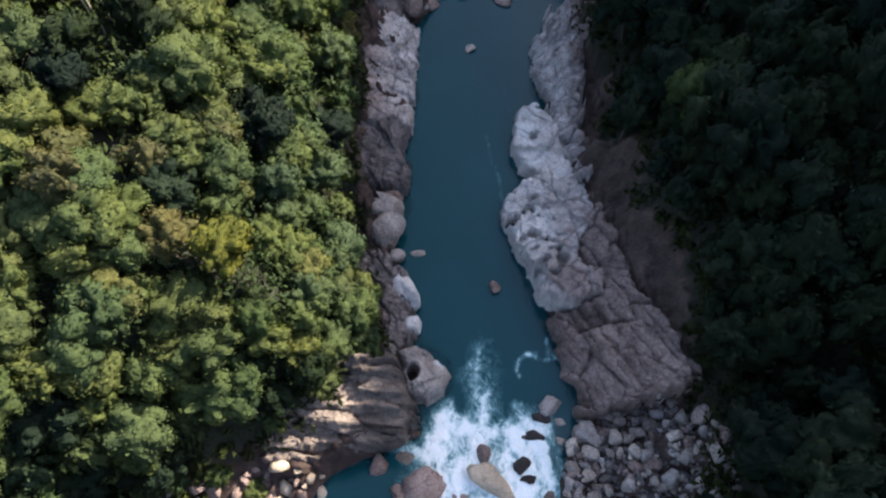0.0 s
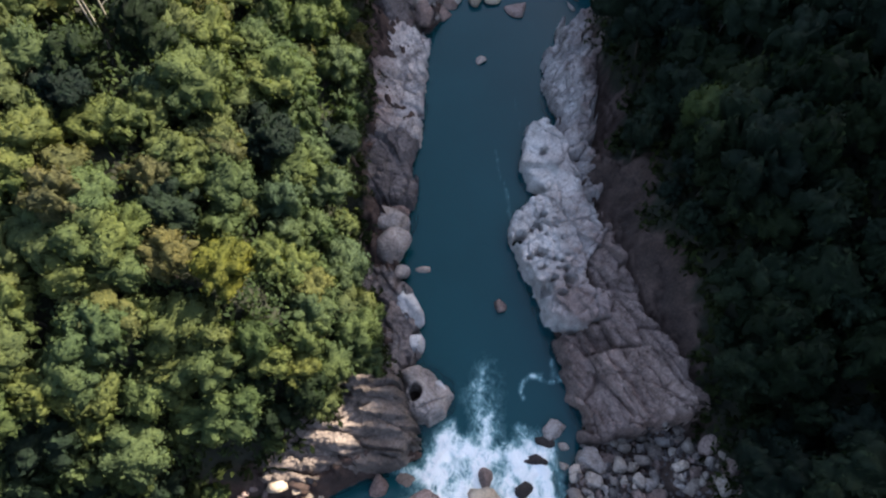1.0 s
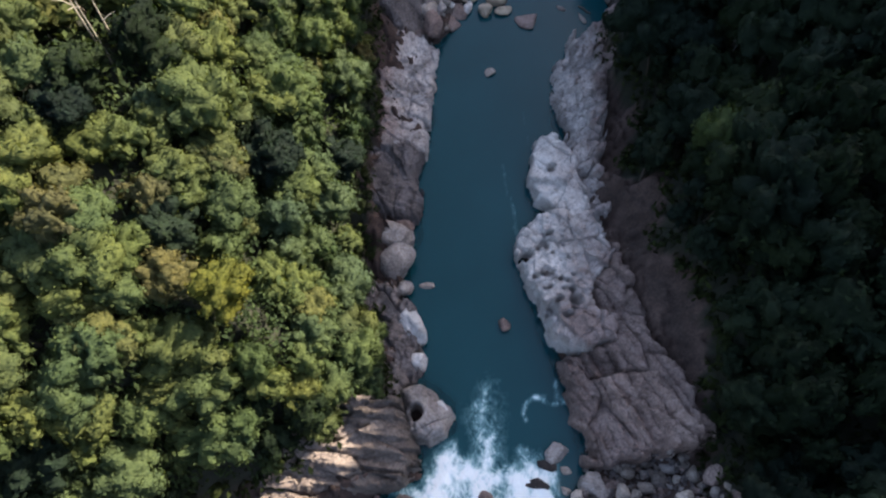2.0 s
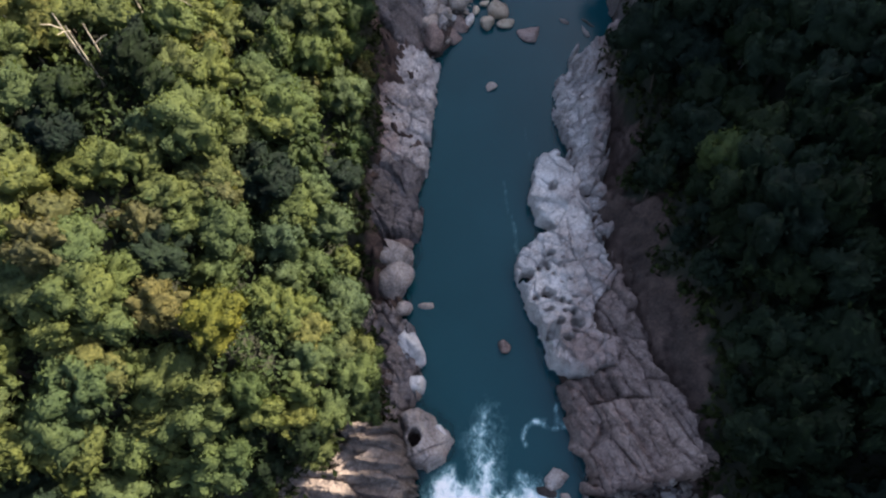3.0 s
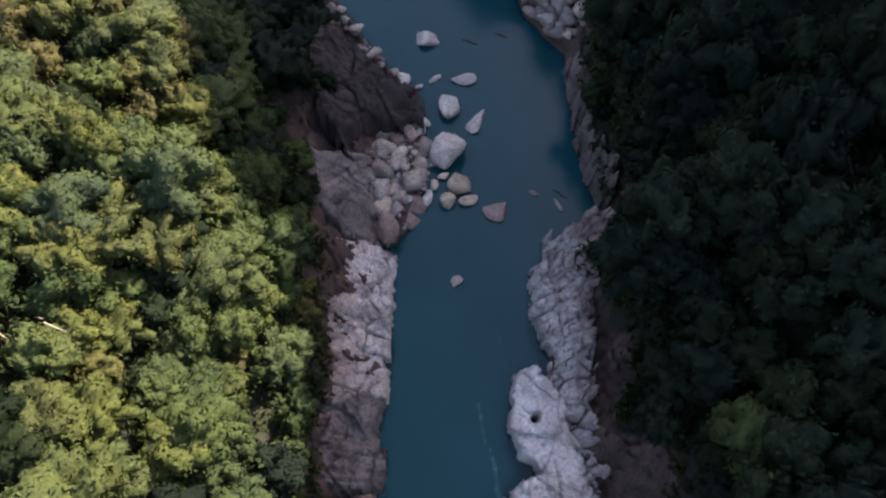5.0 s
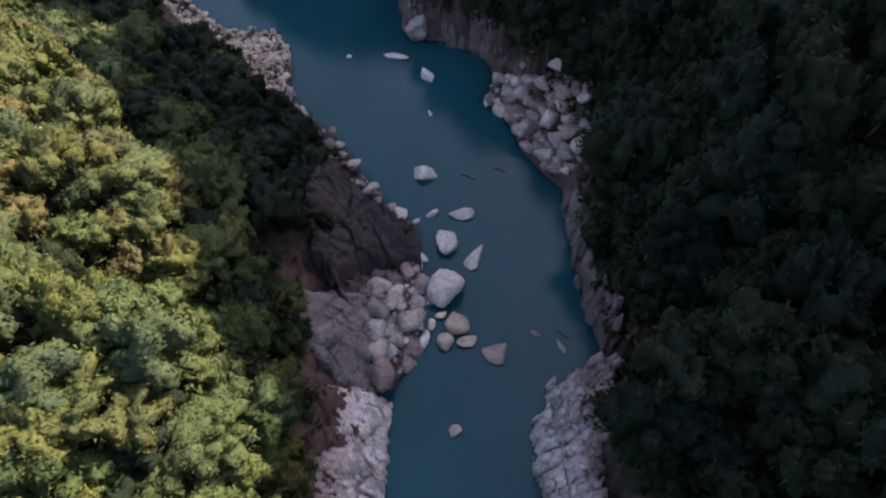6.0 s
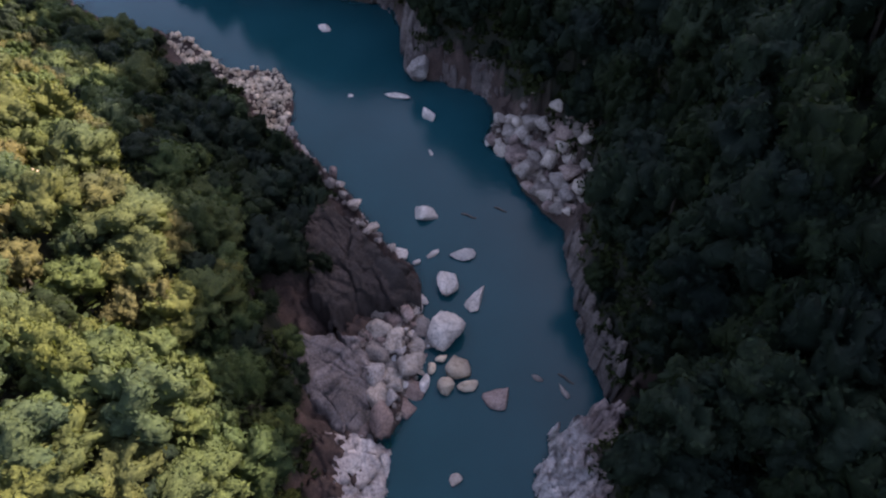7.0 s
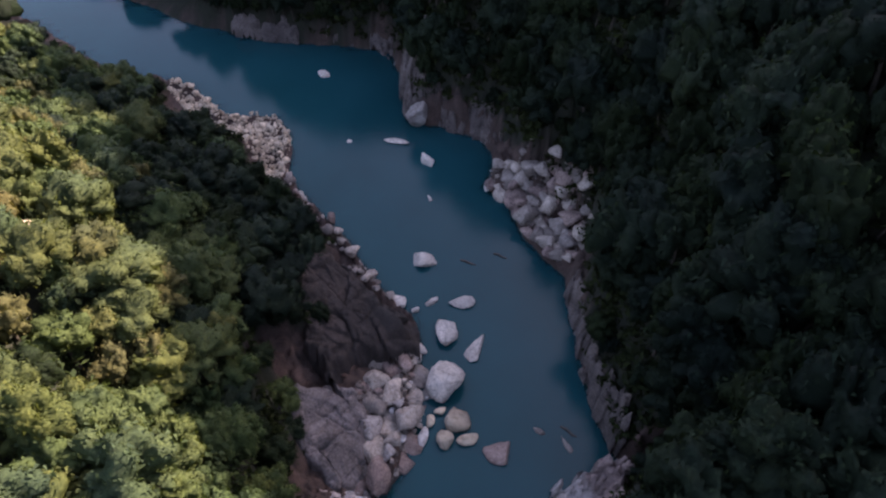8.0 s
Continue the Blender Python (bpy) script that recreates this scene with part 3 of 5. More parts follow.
def shelf(name, outline, top, mat, label, holes=(), seed=1, res=0.18, block=3.4, rough=1.0, edge=0.5, foot=-1.0, strike=0.0, stretch=1.6, cracks=(), notch=1.0):
    """A jointed rock shelf over an outline in the plan: blocks, each with a dip of its own, parted by dark joints; steep
    broken sides; long cracks (angle, spacing, depth); round potholes (x, y, radius, depth)."""
    ring = np.array(outline, float)
    a, b = ring.min(0) - 0.5, ring.max(0) + 0.5
    x, y, f = lattice(np.arange(a[0], b[0], res), np.arange(a[1], b[1], res))
    wx, wy = x + fbm(x, y, 3.5, 3, seed) * 0.45, y + fbm(x, y, 3.5, 3, seed + 2) * 0.45
    t1, e1, u1, v1 = facets(wx, wy, block, seed + 3, strike, stretch)
    t2, e2, u2, v2 = facets(wx + t1 * 7, wy, block * 0.46, seed + 7, strike + 0.35, stretch)
    t3, _, u3, v3 = facets(x + t2 * 5, y, block * 0.2, seed + 17, strike - 0.3, 1.3)
    jx, jy = x + fbm(x, y, 2.6, 4, seed + 50) * 0.8, y + fbm(x, y, 2.6, 4, seed + 60) * 0.8
    d, _ = to_line(jx, jy, np.vstack([ring, ring[:1]]))
    d = np.where(inside(jx, jy, ring), d, -d) + 0.5
    side = d + notch * ((t1 - 0.5) * 0.9 + (t2 - 0.5) * 0.8 + (t3 - 0.5) * 0.25)
    crag = 0.5 - np.abs(fbm(x * 1.6, y, 2.4, 4, seed + 90))
    h = top(x, y) + fbm(x, y, 4.5, 4, seed + 9) * 0.7 + rough * (0.4 * crag + 0.35 * fbm(x, y, 0.9, 3, seed + 95))
    h = h + rough * ((t1 - 0.5) * 1.5 + (t2 - 0.5) * 0.8 + (t3 - 0.5) * 0.3)
    for tag, u, v, dip in ((t1, u1, v1, 0.7), (t2, u2, v2, 0.8), (t3, u3, v3, 0.6)):
        h = h + rough * dip * (u * ((tag * 7.3) % 1 - 0.5) + v * ((tag * 13.7) % 1 - 0.5))
    open_joint = smooth(-0.25, 0.25, fbm(x, y, 3.0, 2, seed + 21))
    h = h - rough * (1.9 * np.exp(-(e1 / 0.18) ** 2) * open_joint + 0.9 * np.exp(-(e2 / 0.14) ** 2) * (1 - open_joint) * (t2 > 0.4))
    for k, (angle, gap, deep) in enumerate(cracks):
        u = (x * math.cos(angle) + y * math.sin(angle) + fbm(x, y, 9, 4, seed + 20 + k) * 1.6) / gap
        n = np.floor(u)
        away = np.abs(u - n - 0.2 - 0.6 * hashed(n, n * 0 + k, seed + 30)) * gap
        broken = smooth(-0.3, 0.1, fbm(x, y, 7, 2, seed + 40 + k))
        h = h - deep * broken * np.exp(-(away / max(0.16, res)) ** 2) + deep * 0.9 * (hashed(n, n * 0 + 7 + k, seed) - 0.5) + deep * 0.9 * (u - n - 0.5)
    for hx, hy, r, deep in holes:
        q = np.hypot((x - hx) * (1 + 0.3 * math.sin(hx * 5)), (y - hy) * (1 + 0.25 * math.sin(hy * 7))) / r + fbm(x, y, r * 1.4, 3, seed + 13) * 0.4
        h = h - 3.6 * deep * smooth(1.1, 0.85, q) + 0.12 * deep * np.exp(-((q - 1.35) / 0.25) ** 2)
    low = foot + water_level(y)
    z = low + (h - low) * (1 - np.exp(-np.maximum(side, 0) / edge)) + np.minimum(d, 0) * 2
    keep = f[(d > -0.45)[f].all(1)]
    place = np.stack([x, y, z], 1)
    root = new(name)
    middle = Vector((float(x.mean()), float(y.mean()), 0))
    root.matrix_world = Matrix.Translation(middle)
    for own in pieces(keep, t1[keep[:, 0]], len(x)):
        used = np.unique(own)
        back = np.full(len(x), -1)
        back[used] = np.arange(len(used))
        part("block", mesh_of("block", place[used] - np.array(middle), back[own], mat), root)
    return tagged(root, label, "rock", "rock shelves along the banks")


# pale shelves on the east bank
rng = np.random.default_rng(4)
shelf("rock_shelf", [(12.3, 56.4), (12.3, 58.6), (12.0, 60.7), (13.0, 63.2), (12.9, 65.3), (14.1, 67.3), (16.1, 68.3), (18.0, 66.5), (18.7, 62), (18.9, 59), (20, 55.8), (20.8, 52.6), (15, 52.4), (14.3, 55.0)],
      lambda x, y: 3.9 + 0.22 * (x - 15), PALE, "smooth pale granite shelf with one dark pothole", [(15.2, 61.0, 0.7, 1.3)], 11, 0.15, 4.6, 0.3, 0.24, -1.0, 1.9, 1.6, ((2.3, 7.0, 0.35), (0.7, 6.0, 0.2)), 0.9)
holes = [(14.4, 49.6, 0.6, 1.0), (13.5, 43.2, 0.75, 1.2), (14.2, 37.5, 0.95, 1.2), (15.2, 38.7, 0.6, 0.9), (12.0, 42.7, 0.45, 0.8), (11.0, 46.4, 0.7, 1.2), (17.4, 38.4, 0.7, 0.9), (17.0, 40.2, 0.4, 0.7),
         (16.2, 36.2, 0.6, 0.9), (12.6, 47.4, 0.3, 0.6), (15.6, 42.0, 0.35, 0.6)]
for _ in range(22):
    y = rng.uniform(36, 49)
    holes.append((rng.uniform(10.4, 16.5) + 0.22 * (48 - y), y, rng.uniform(0.15, 0.36), rng.uniform(0.3, 0.7)))
shelf("rock_shelf", [(9.8, 46.5), (9.7, 49.4), (10.8, 51.9), (13.5, 53.1), (21, 53.2), (22.6, 49), (22.9, 45.8), (21.6, 43.4), (20.2, 40.4), (20.6, 37.9), (22.8, 35), (22.2, 32.4), (19.2, 31.8), (15.1, 32.7), (13.9, 33.8), (13.2, 36.4), (12.5, 39.1), (11.6, 41.3), (10.8, 43.6)],
      lambda x, y: 3.9 + 0.26 * (x - 13) + 0.19 * np.maximum(44 - y, 0), PALE, "pale granite shelf pitted with many potholes", holes, 23, 0.15, 3.8, 0.42, 0.24, -1.0, 2.05, 1.5, ((2.4, 5.5, 0.45), (0.9, 5.0, 0.3)), 1.0)
# the long brown slab that leans against the slope, its ridge standing clear of the gully behind
shelf("rock_shelf", EAST_SLAB,
      lambda x, y: 3.2 + 0.52 * (x - 16) + 0.10 * (np.minimum(y, 34) - 24) - 0.08 * np.maximum(y - 36, 0), BROWN, "leaning slab of pinkish brown granite split by long cracks", (), 37, 0.16, 3.4, 0.62, 0.4, -1.0, 2.12, 3.2, ((0.55, 2.7, 0.6), (0.55, 6.4, 0.9), (1.9, 5.0, 0.35)), 1.2)
shelf("rock_shelf", [(18.2, 68.4), (18.2, 71.3), (17.2, 74.2), (16.6, 77.2), (16.8, 81.5), (17.9, 84.6), (19.8, 85.9), (20.2, 88.6), (24.3, 88.8), (26.7, 90.3), (28.5, 89.5), (28.3, 86.3), (26.4, 81.4), (24.5, 75.5), (23.5, 68.8), (23.0, 63.4), (22.6, 57.5), (23.2, 54), (20.9, 53), (20.2, 56), (19.1, 59.4), (18.9, 62.4), (18.4, 66.4)],
      lambda x, y: 2.0 + 0.85 * (x - 18), WALL, "broken grey granite bank, blocky and stepped", (), 41, 0.16, 2.5, 1.0, 0.28, -1.0, 0.3, 1.4, ((0.2, 3.2, 0.4),), 1.3)
# west bank
shelf("rock_shelf", [(-6.6, 19.4), (-2.6, 19.0), (-0.4, 20.2), (0.2, 22.6), (-0.6, 23.8), (-1.9, 25.1), (-4.2, 27.0), (-6.8, 26)],
      lambda x, y: 3.8 - 0.25 * (x + 1), SLAB, "grey rock nose with a dark hollow, jutting into the river", [(-4.7, 22.6, 1.25, 1.5)], 53, 0.15, 4.5, 0.3, 0.6, -1.0, 0.6, 1.3, ((0.9, 4.0, 0.3),), 0.5)
shelf("rock_shelf", [(-13, 18), (-8.0, 18.6), (-7.4, 25), (-4.6, 28.5), (-5.0, 34), (-6.9, 39.4), (-9, 41), (-13, 41)],
      lambda x, y: 3.4 - 0.6 * (x + 5), WEATHERED, "dark brown broken bank of layered rock", (), 59, 0.17, 2.6, 0.9, 0.4, -1.0, 1.3, 1.5, ((1.4, 3.2, 0.5),), 1.2)
shelf("rock_shelf", [(-14, 52), (-5.6, 52.5), (-5.4, 56), (-6.3, 61), (-5.6, 65), (-14, 65)],
      lambda x, y: 2.8 - 0.62 * (x + 6), WEATHERED, "grey-brown rock wall along the water", (), 61, 0.17, 2.9, 0.8, 0.4, -1.0, 1.3, 1.4, ((1.5, 3.6, 0.5),), 1.2)
shelf("rock_shelf", [(-13, 64.5), (-5.0, 64.8), (-4.7, 76.3), (-13, 76.6)],
      lambda x, y: 2.5 - 0.58 * (x + 5), WALL, "grey granite wall, jointed and fluted, along the water", (), 67, 0.16, 3.2, 0.62, 0.3, -1.0, 0.1, 1.6, ((1.75, 3.6, 0.5), (0.2, 3.4, 0.3)), 0.8)
shelf("rock_shelf", [(-12.6, 76.4), (-4.7, 76.2), (-4.0, 83), (-3.4, 87), (-6, 88.4), (-12, 88.4)],
      lambda x, y: 2.4 - 0.55 * (x + 5), WALL, "grey granite block wall with upright joints", (), 71, 0.16, 3.2, 0.62, 0.3, -1.0, 0.1, 1.6, ((1.75, 3.2, 0.5), (0.2, 3.2, 0.3)), 0.8)
shelf("rock_shelf", WEST_SLAB,
      lambda x, y: 5.0 - 0.72 * (x + 8) + 0.1 * (y - 96), WEATHERED, "broad sloping slab of grey-brown granite with a straight crack", (), 73, 0.18, 5.2, 0.4, 0.5, 0.5, 2.7, 2.2, ((2.5, 3.4, 0.6), (0.15, 5.0, 0.5)), 0.9)
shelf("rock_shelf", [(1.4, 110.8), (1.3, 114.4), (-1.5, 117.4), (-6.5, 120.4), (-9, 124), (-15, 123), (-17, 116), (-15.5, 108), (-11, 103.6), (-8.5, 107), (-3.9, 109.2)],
      lambda x, y: 4.8 - 0.52 * (x + 1) + 0.06 * (y - 110), DARK, "overhanging rock face in a near-black tone", (), 75, 0.2, 4.4, 0.85, 0.4, -1.0, 2.4, 1.5, ((2.3, 4.6, 0.5),), 1.2)
shelf("rock_shelf", [(-25, 12.8), (-23.3, 11.2), (-15.2, 11.2), (-11, 12.2), (-6, 13.4), (-4.4, 15.5), (-5, 18.5), (-7, 23.5), (-14.9, 22.8), (-20, 21), (-24, 18.4)],
      lambda x, y: 3.4 - 0.22 * (x + 5) + 1.15 * np.floor((y + 0.12 * x - 9 + fbm(x, y, 6, 3, 77) * 0.3 + 1.7 * facets(x, y, 2.6, 78, -0.12, 2.8)[0]) / 2.0), LEDGE, "bedded rock ledges stepping up like stairs beside the rapids", (), 79, 0.15, 2.4, 0.34, 0.4, -1.0, -0.12, 3.2, (), 1.0)
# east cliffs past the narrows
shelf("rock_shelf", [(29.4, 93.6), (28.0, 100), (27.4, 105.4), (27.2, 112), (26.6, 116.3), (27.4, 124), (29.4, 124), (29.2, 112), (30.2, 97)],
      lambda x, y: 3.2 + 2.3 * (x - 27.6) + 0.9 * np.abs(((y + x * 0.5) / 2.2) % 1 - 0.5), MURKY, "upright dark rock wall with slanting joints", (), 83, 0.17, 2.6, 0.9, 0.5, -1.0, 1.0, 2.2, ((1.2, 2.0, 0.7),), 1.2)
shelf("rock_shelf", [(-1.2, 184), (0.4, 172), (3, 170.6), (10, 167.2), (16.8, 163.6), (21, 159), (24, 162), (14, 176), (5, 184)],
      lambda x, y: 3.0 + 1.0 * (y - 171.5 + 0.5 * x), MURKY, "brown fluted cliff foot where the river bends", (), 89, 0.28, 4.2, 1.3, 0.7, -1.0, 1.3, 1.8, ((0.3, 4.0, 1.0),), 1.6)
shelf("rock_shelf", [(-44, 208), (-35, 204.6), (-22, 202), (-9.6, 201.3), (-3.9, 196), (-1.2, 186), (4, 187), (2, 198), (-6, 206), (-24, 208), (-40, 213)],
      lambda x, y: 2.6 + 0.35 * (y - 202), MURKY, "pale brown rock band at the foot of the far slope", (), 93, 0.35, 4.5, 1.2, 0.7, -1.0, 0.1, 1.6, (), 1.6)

# single boulders in and beside the pool: x, y, (length, width, height), turn, seed, hardness
for x, y, size, turn, seed, hard in (
        (2.7, 131.0, (4.6, 5.0, 3.2), 30, 101, 7),
        (9.4, 121.6, (4.6, 3.1, 1.9), 35, 102, 7),
        (6.3, 115.9, (6.2, 4.3, 2.8), 70, 103, 10),
        (10.5, 111.7, (7.6, 3.1, 2.0), 240, 104, 9),
        (-1.7, 122.3, (3.8, 3.0, 2.4), 20, 106, 7),
        (1.2, 120.3, (1.8, 1.4, 1.0), 0, 107, 7),
        (4.0, 122.2, (3.0, 1.2, 0.9), 40, 108, 7),
        (3.7, 158.2, (4.6, 3.4, 2.2), 100, 109, 7),
        (-2.3, 164.4, (6.0, 2.4, 1.2), -12, 110, 8)):
    boulder(x, y, size, turn, seed, POOL, hard + 14, 11, sink=0.3, base=-0.1, level=4)
for x, y, size, turn, seed, hard in (
        (-19.8, 189.4, (3.0, 3.4, 1.6), 40, 111, 7),
        (-12.4, 165.1, (1.2, 1.0, 0.6), 0, 112, 6),
        (28.0, 91.8, (1.9, 1.8, 1.6), 0, 113, 6),
        (4.3, 147.0, (0.9, 1.9, 0.7), 0, 114, 6),
        (15.9, 149.6, (3.0, 2.4, 1.3), 10, 115, 6),
        (17.3, 154.5, (1.2, 1.0, 0.8), 10, 116, 6),
        (1.0, 110.5, (2.6, 2.2, 1.7), 10, 117, 6),
        (1.4, 112.8, (3.2, 1.8, 1.4), -20, 118, 7),
        (20.4, 87.3, (2.4, 2.2, 2.2), 0, 119, 6)):
    boulder(x, y, size, turn, seed, POOL, hard + 14, 11, sink=0.3, base=-0.1, level=4)
# the patch of sun on these boulders is put into their warm tone
for x, y, size, turn, seed in ((6.4, 98.9, (5.3, 4.7, 3.4), 20, 121), (4.9, 96.7, (3.0, 3.0, 2.5), 10, 122), (8.4, 96.8, (3.6, 2.2, 1.7), 15, 123), (3.0, 99.6, (2.6, 2.2, 1.8), 50, 124),
                               (4.4, 101.3, (2.0, 1.6, 1.6), 0, 125)):
    boulder(x, y, size, turn, seed, WARM, 5, 20, "rounded boulder at the edge of the rock pile, honey tone painted for sun", sink=0.2, base=0.0)
boulder(1.6, 96.8, (1.9, 4.4, 2.3), -6, 126, PALE, 14, 10, "pale upright split block standing in the water", sink=0.2, base=0.0)
boulder(4.7, 106.0, (6.9, 8.8, 6.0), -26, 105, POOL, 7, 24, "great egg-shaped pale granite boulder beside the rock pile", sink=0.28, base=-0.1, level=4)
# low stones awash
for x, y, size, turn, seed, mat in ((13.1, 94.8, (5.6, 4.4, 1.2), 0, 131, BROWN), (5.8, 82.7, (2.0, 1.9, 1.0), 20, 132, BOULDER), (-4.2, 42.4, (2.6, 1.1, 0.8), 4, 133, BOULDER),
                                    (7.7, 36.4, (2.0, 2.2, 1.6), 30, 134, BROWN), (14.5, 18.3, (4.0, 2.8, 2.2), 30, 135, SLAB), (22.9, 95.3, (1.0, 3.2, 0.6), 25, 136, BOULDER), (18.9, 97.7, (2.2, 1.0, 0.45), -20, 137, BOULDER)):
    boulder(x, y, size, turn, seed, mat, 20, 8, "low angular rock awash in the pool", sink=0.3, base=0.0)
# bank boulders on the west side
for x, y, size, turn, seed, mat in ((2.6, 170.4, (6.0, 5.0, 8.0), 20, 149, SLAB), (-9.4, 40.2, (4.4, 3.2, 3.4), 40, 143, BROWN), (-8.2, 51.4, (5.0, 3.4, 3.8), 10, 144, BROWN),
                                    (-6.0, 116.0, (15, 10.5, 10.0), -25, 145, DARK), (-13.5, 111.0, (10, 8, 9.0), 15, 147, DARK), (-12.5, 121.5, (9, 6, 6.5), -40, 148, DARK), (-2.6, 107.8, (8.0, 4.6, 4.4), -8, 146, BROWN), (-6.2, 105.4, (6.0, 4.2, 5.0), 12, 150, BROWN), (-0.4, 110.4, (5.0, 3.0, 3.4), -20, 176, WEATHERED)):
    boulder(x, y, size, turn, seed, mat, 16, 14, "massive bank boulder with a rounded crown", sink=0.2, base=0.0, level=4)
for x, y, size, turn, seed in ((-9.2, 45.2, (7.2, 5.6, 7.2), 8, 141), (-8.9, 49.6, (7.0, 4.4, 6.0), -10, 142), (-7.4, 41.6, (3.4, 2.6, 3.4), 30, 171)):
    boulder(x, y, size, turn, seed, SLAB, 5, 26, "large round grey boulder wedged against the bank", sink=0.15, base=0.0, level=4)
for x, y, size, turn, seed in ((-5.9, 35.2, (3.8, 7.8, 6.2), 14, 172), (-4.8, 30.4, (2.4, 3.8, 4.2), -8, 173), (-1.3, 24.0, (3.4, 1.2, 3.4), -38, 174)):
    boulder(x, y, size, turn, seed, CHALKY, 40, 7, "sharp bleached white rock face at the waterline", sink=0.15, base=0.0, level=4)
boulder(18.6, 14.2, (4.0, 5.0, 3.6), 8, 175, SLAB, 12, 14, "big pale grey boulder at the head of the cobble bar", sink=0.15, level=4)
# rapids
for x, y, size, turn, seed, mat in ((4.7, 11.3, (2.5, 3.6, 3.4), 8, 151, BROWN), (6.0, 7.5, (8.6, 4.6, 3.8), -24, 152, WARM), (-3.0, 7.4, (6.8, 5.6, 3.8), 10, 153, BROWN), (-9.6, 10.7, (3.2, 3.0, 2.0), 30, 154, BROWN),
                                    (-6.6, 6.4, (2.8, 3.4, 2.2), 0, 155, BROWN), (9.6, 9.8, (3.0, 3.0, 2.2), 0, 156, DARK), (10.6, 8.0, (2.6, 1.6, 1.1), 0, 157, DARK), (13.2, 16.4, (3.2, 2.0, 1.6), -30, 158, DARK),
                                    (11.8, 14.0, (3.6, 1.9, 1.7), 5, 159, DARK), (13.2, 6.0, (2.2, 2.6, 1.4), 20, 160, LEDGE), (15.8, 16.0, (1.8, 1.4, 1.2), 0, 161, BOULDER), (15.4, 13.2, (1.8, 1.6, 1.2), 0, 162, BOULDER),
                                    (-5.6, 11.2, (3.6, 2.6, 0.9), 0, 163, LEDGE), (1.4, 6.4, (2.4, 2.0, 1.3), 0, 164, BROWN)):
    boulder(x, y, size, turn, seed, mat, 28, 8, "wet boulder breaking the white water", "boulders in the rapids", 0.3)

STONES = [boulder_mesh(200 + k, (1.0, 0.78, 0.66), BOULDER, h, 3, 0.06, 8) for k, h in enumerate((16, 22, 28, 36, 18, 24, 14, 36))]
STONES_PALE = [boulder_mesh(220 + k, (1.0, 0.78, 0.66), PALE, h, 3, 0.05) for k, h in enumerate((16, 24, 34))]
STONES_BROWN = [boulder_mesh(240 + k, (1.0, 0.78, 0.7), BROWN, h, 3, 0.06, 8) for k, h in enumerate((18, 26, 36))]
STONES_SLAB = [boulder_mesh(250 + k, (1.0, 0.8, 0.7), SLAB, h, 3, 0.06, 8) for k, h in enumerate((20, 30, 40))]
STONES_WARM = [boulder_mesh(230 + k, (1.0, 0.8, 0.66), WARM, h, 2, 0.05) for k, h in enumerate((14, 22, 34))]


def pile(name, count, ring, sizes, label, group, seed, meshes=None, near=0.6, lift=0.0):
    """Stones thrown over a patch of the plan, the large ones first, each set apart from those before it."""
    rng = np.random.default_rng(seed)
    ring = np.array(ring, float)
    lo, hi = ring.min(0), ring.max(0)
    placed = []
    radii = np.sort(rng.uniform(0, 1, count) ** 2.2)[::-1] * (sizes[1] - sizes[0]) + sizes[0]
    for s in radii:
        for _ in range(40):
            x, y = rng.uniform(lo, hi)
            if inside(np.array([x]), np.array([y]), ring)[0] and all((x - a) ** 2 + (y - b) ** 2 > (near * 0.5 * (s + q)) ** 2 for a, b, q in placed):
                placed.append((x, y, s))
                break
    zs = survey([p[0] for p in placed], [p[1] for p in placed])[0]
    for (x, y, s), z in zip(placed, zs):
        ob = new(name, rng.choice(meshes or STONES))
        level = float(water_level(np.array([y]))[0])
        ob.matrix_world = pose(x, y, max(z, level - 0.3 * s) - 0.18 * s + lift, rng.uniform(-14, 14), rng.uniform(-14, 14), rng.uniform(0, 360)) @ Matrix.Diagonal((s, s * rng.uniform(0.85, 1.15), s * rng.uniform(0.8, 1.2), 1))
        tagged(ob, label, "boulder", group)


pile("river_stone", 295, [(16.5, 13), (18.8, 17), (24, 18.5), (31, 18), (34, 12), (33, 2), (27, -3), (15.5, -2), (15, 8)], (0.75, 3.2), "grey river stone in the cobble bar beside the rapids", "cobble bar stones", 5, STONES + STONES_SLAB + STONES_BROWN, 0.5, 0.22)
pile("granite_block", 120, [(1.2, 98), (-1.0, 92.8), (-4.2, 89), (-7.6, 90), (-7.0, 98), (-8, 104), (-4, 112), (1.4, 110), (2.5, 104)], (0.9, 5.6), "jumbled granite block in the pile below the slab", "west rock pile", 6, STONES_SLAB + STONES_BROWN + STONES, 0.55)
pile("broken_block", 30, [(1.6, 98), (2.6, 104), (0, 106), (-4, 103), (-4, 98), (-1, 96)], (0.8, 2.2), "small pale broken block in the rock pile", "west rock pile", 16, STONES + STONES_PALE, lift=0.4)
pile("bank_boulder", 230, [(16.2, 150), (19.5, 145), (22, 136.5), (25, 130.5), (28.5, 127.5), (32, 131), (33, 140), (29, 147.5), (25.5, 150.5), (19.5, 152.5)], (0.9, 5.4), "light grey boulder in the bank pile", "east rock pile", 7, STONES + STONES_BROWN, 0.42)
pile("gully_block", 80, [(-23, 5), (-17, 7), (-15.8, 9.6), (-20, 10.4), (-30, 10), (-36, 8), (-36, 2), (-26, -2)], (0.9, 3.6), "sunlit tan block in the side gully", "gully blocks", 8, STONES_WARM + STONES_BROWN, 0.55)
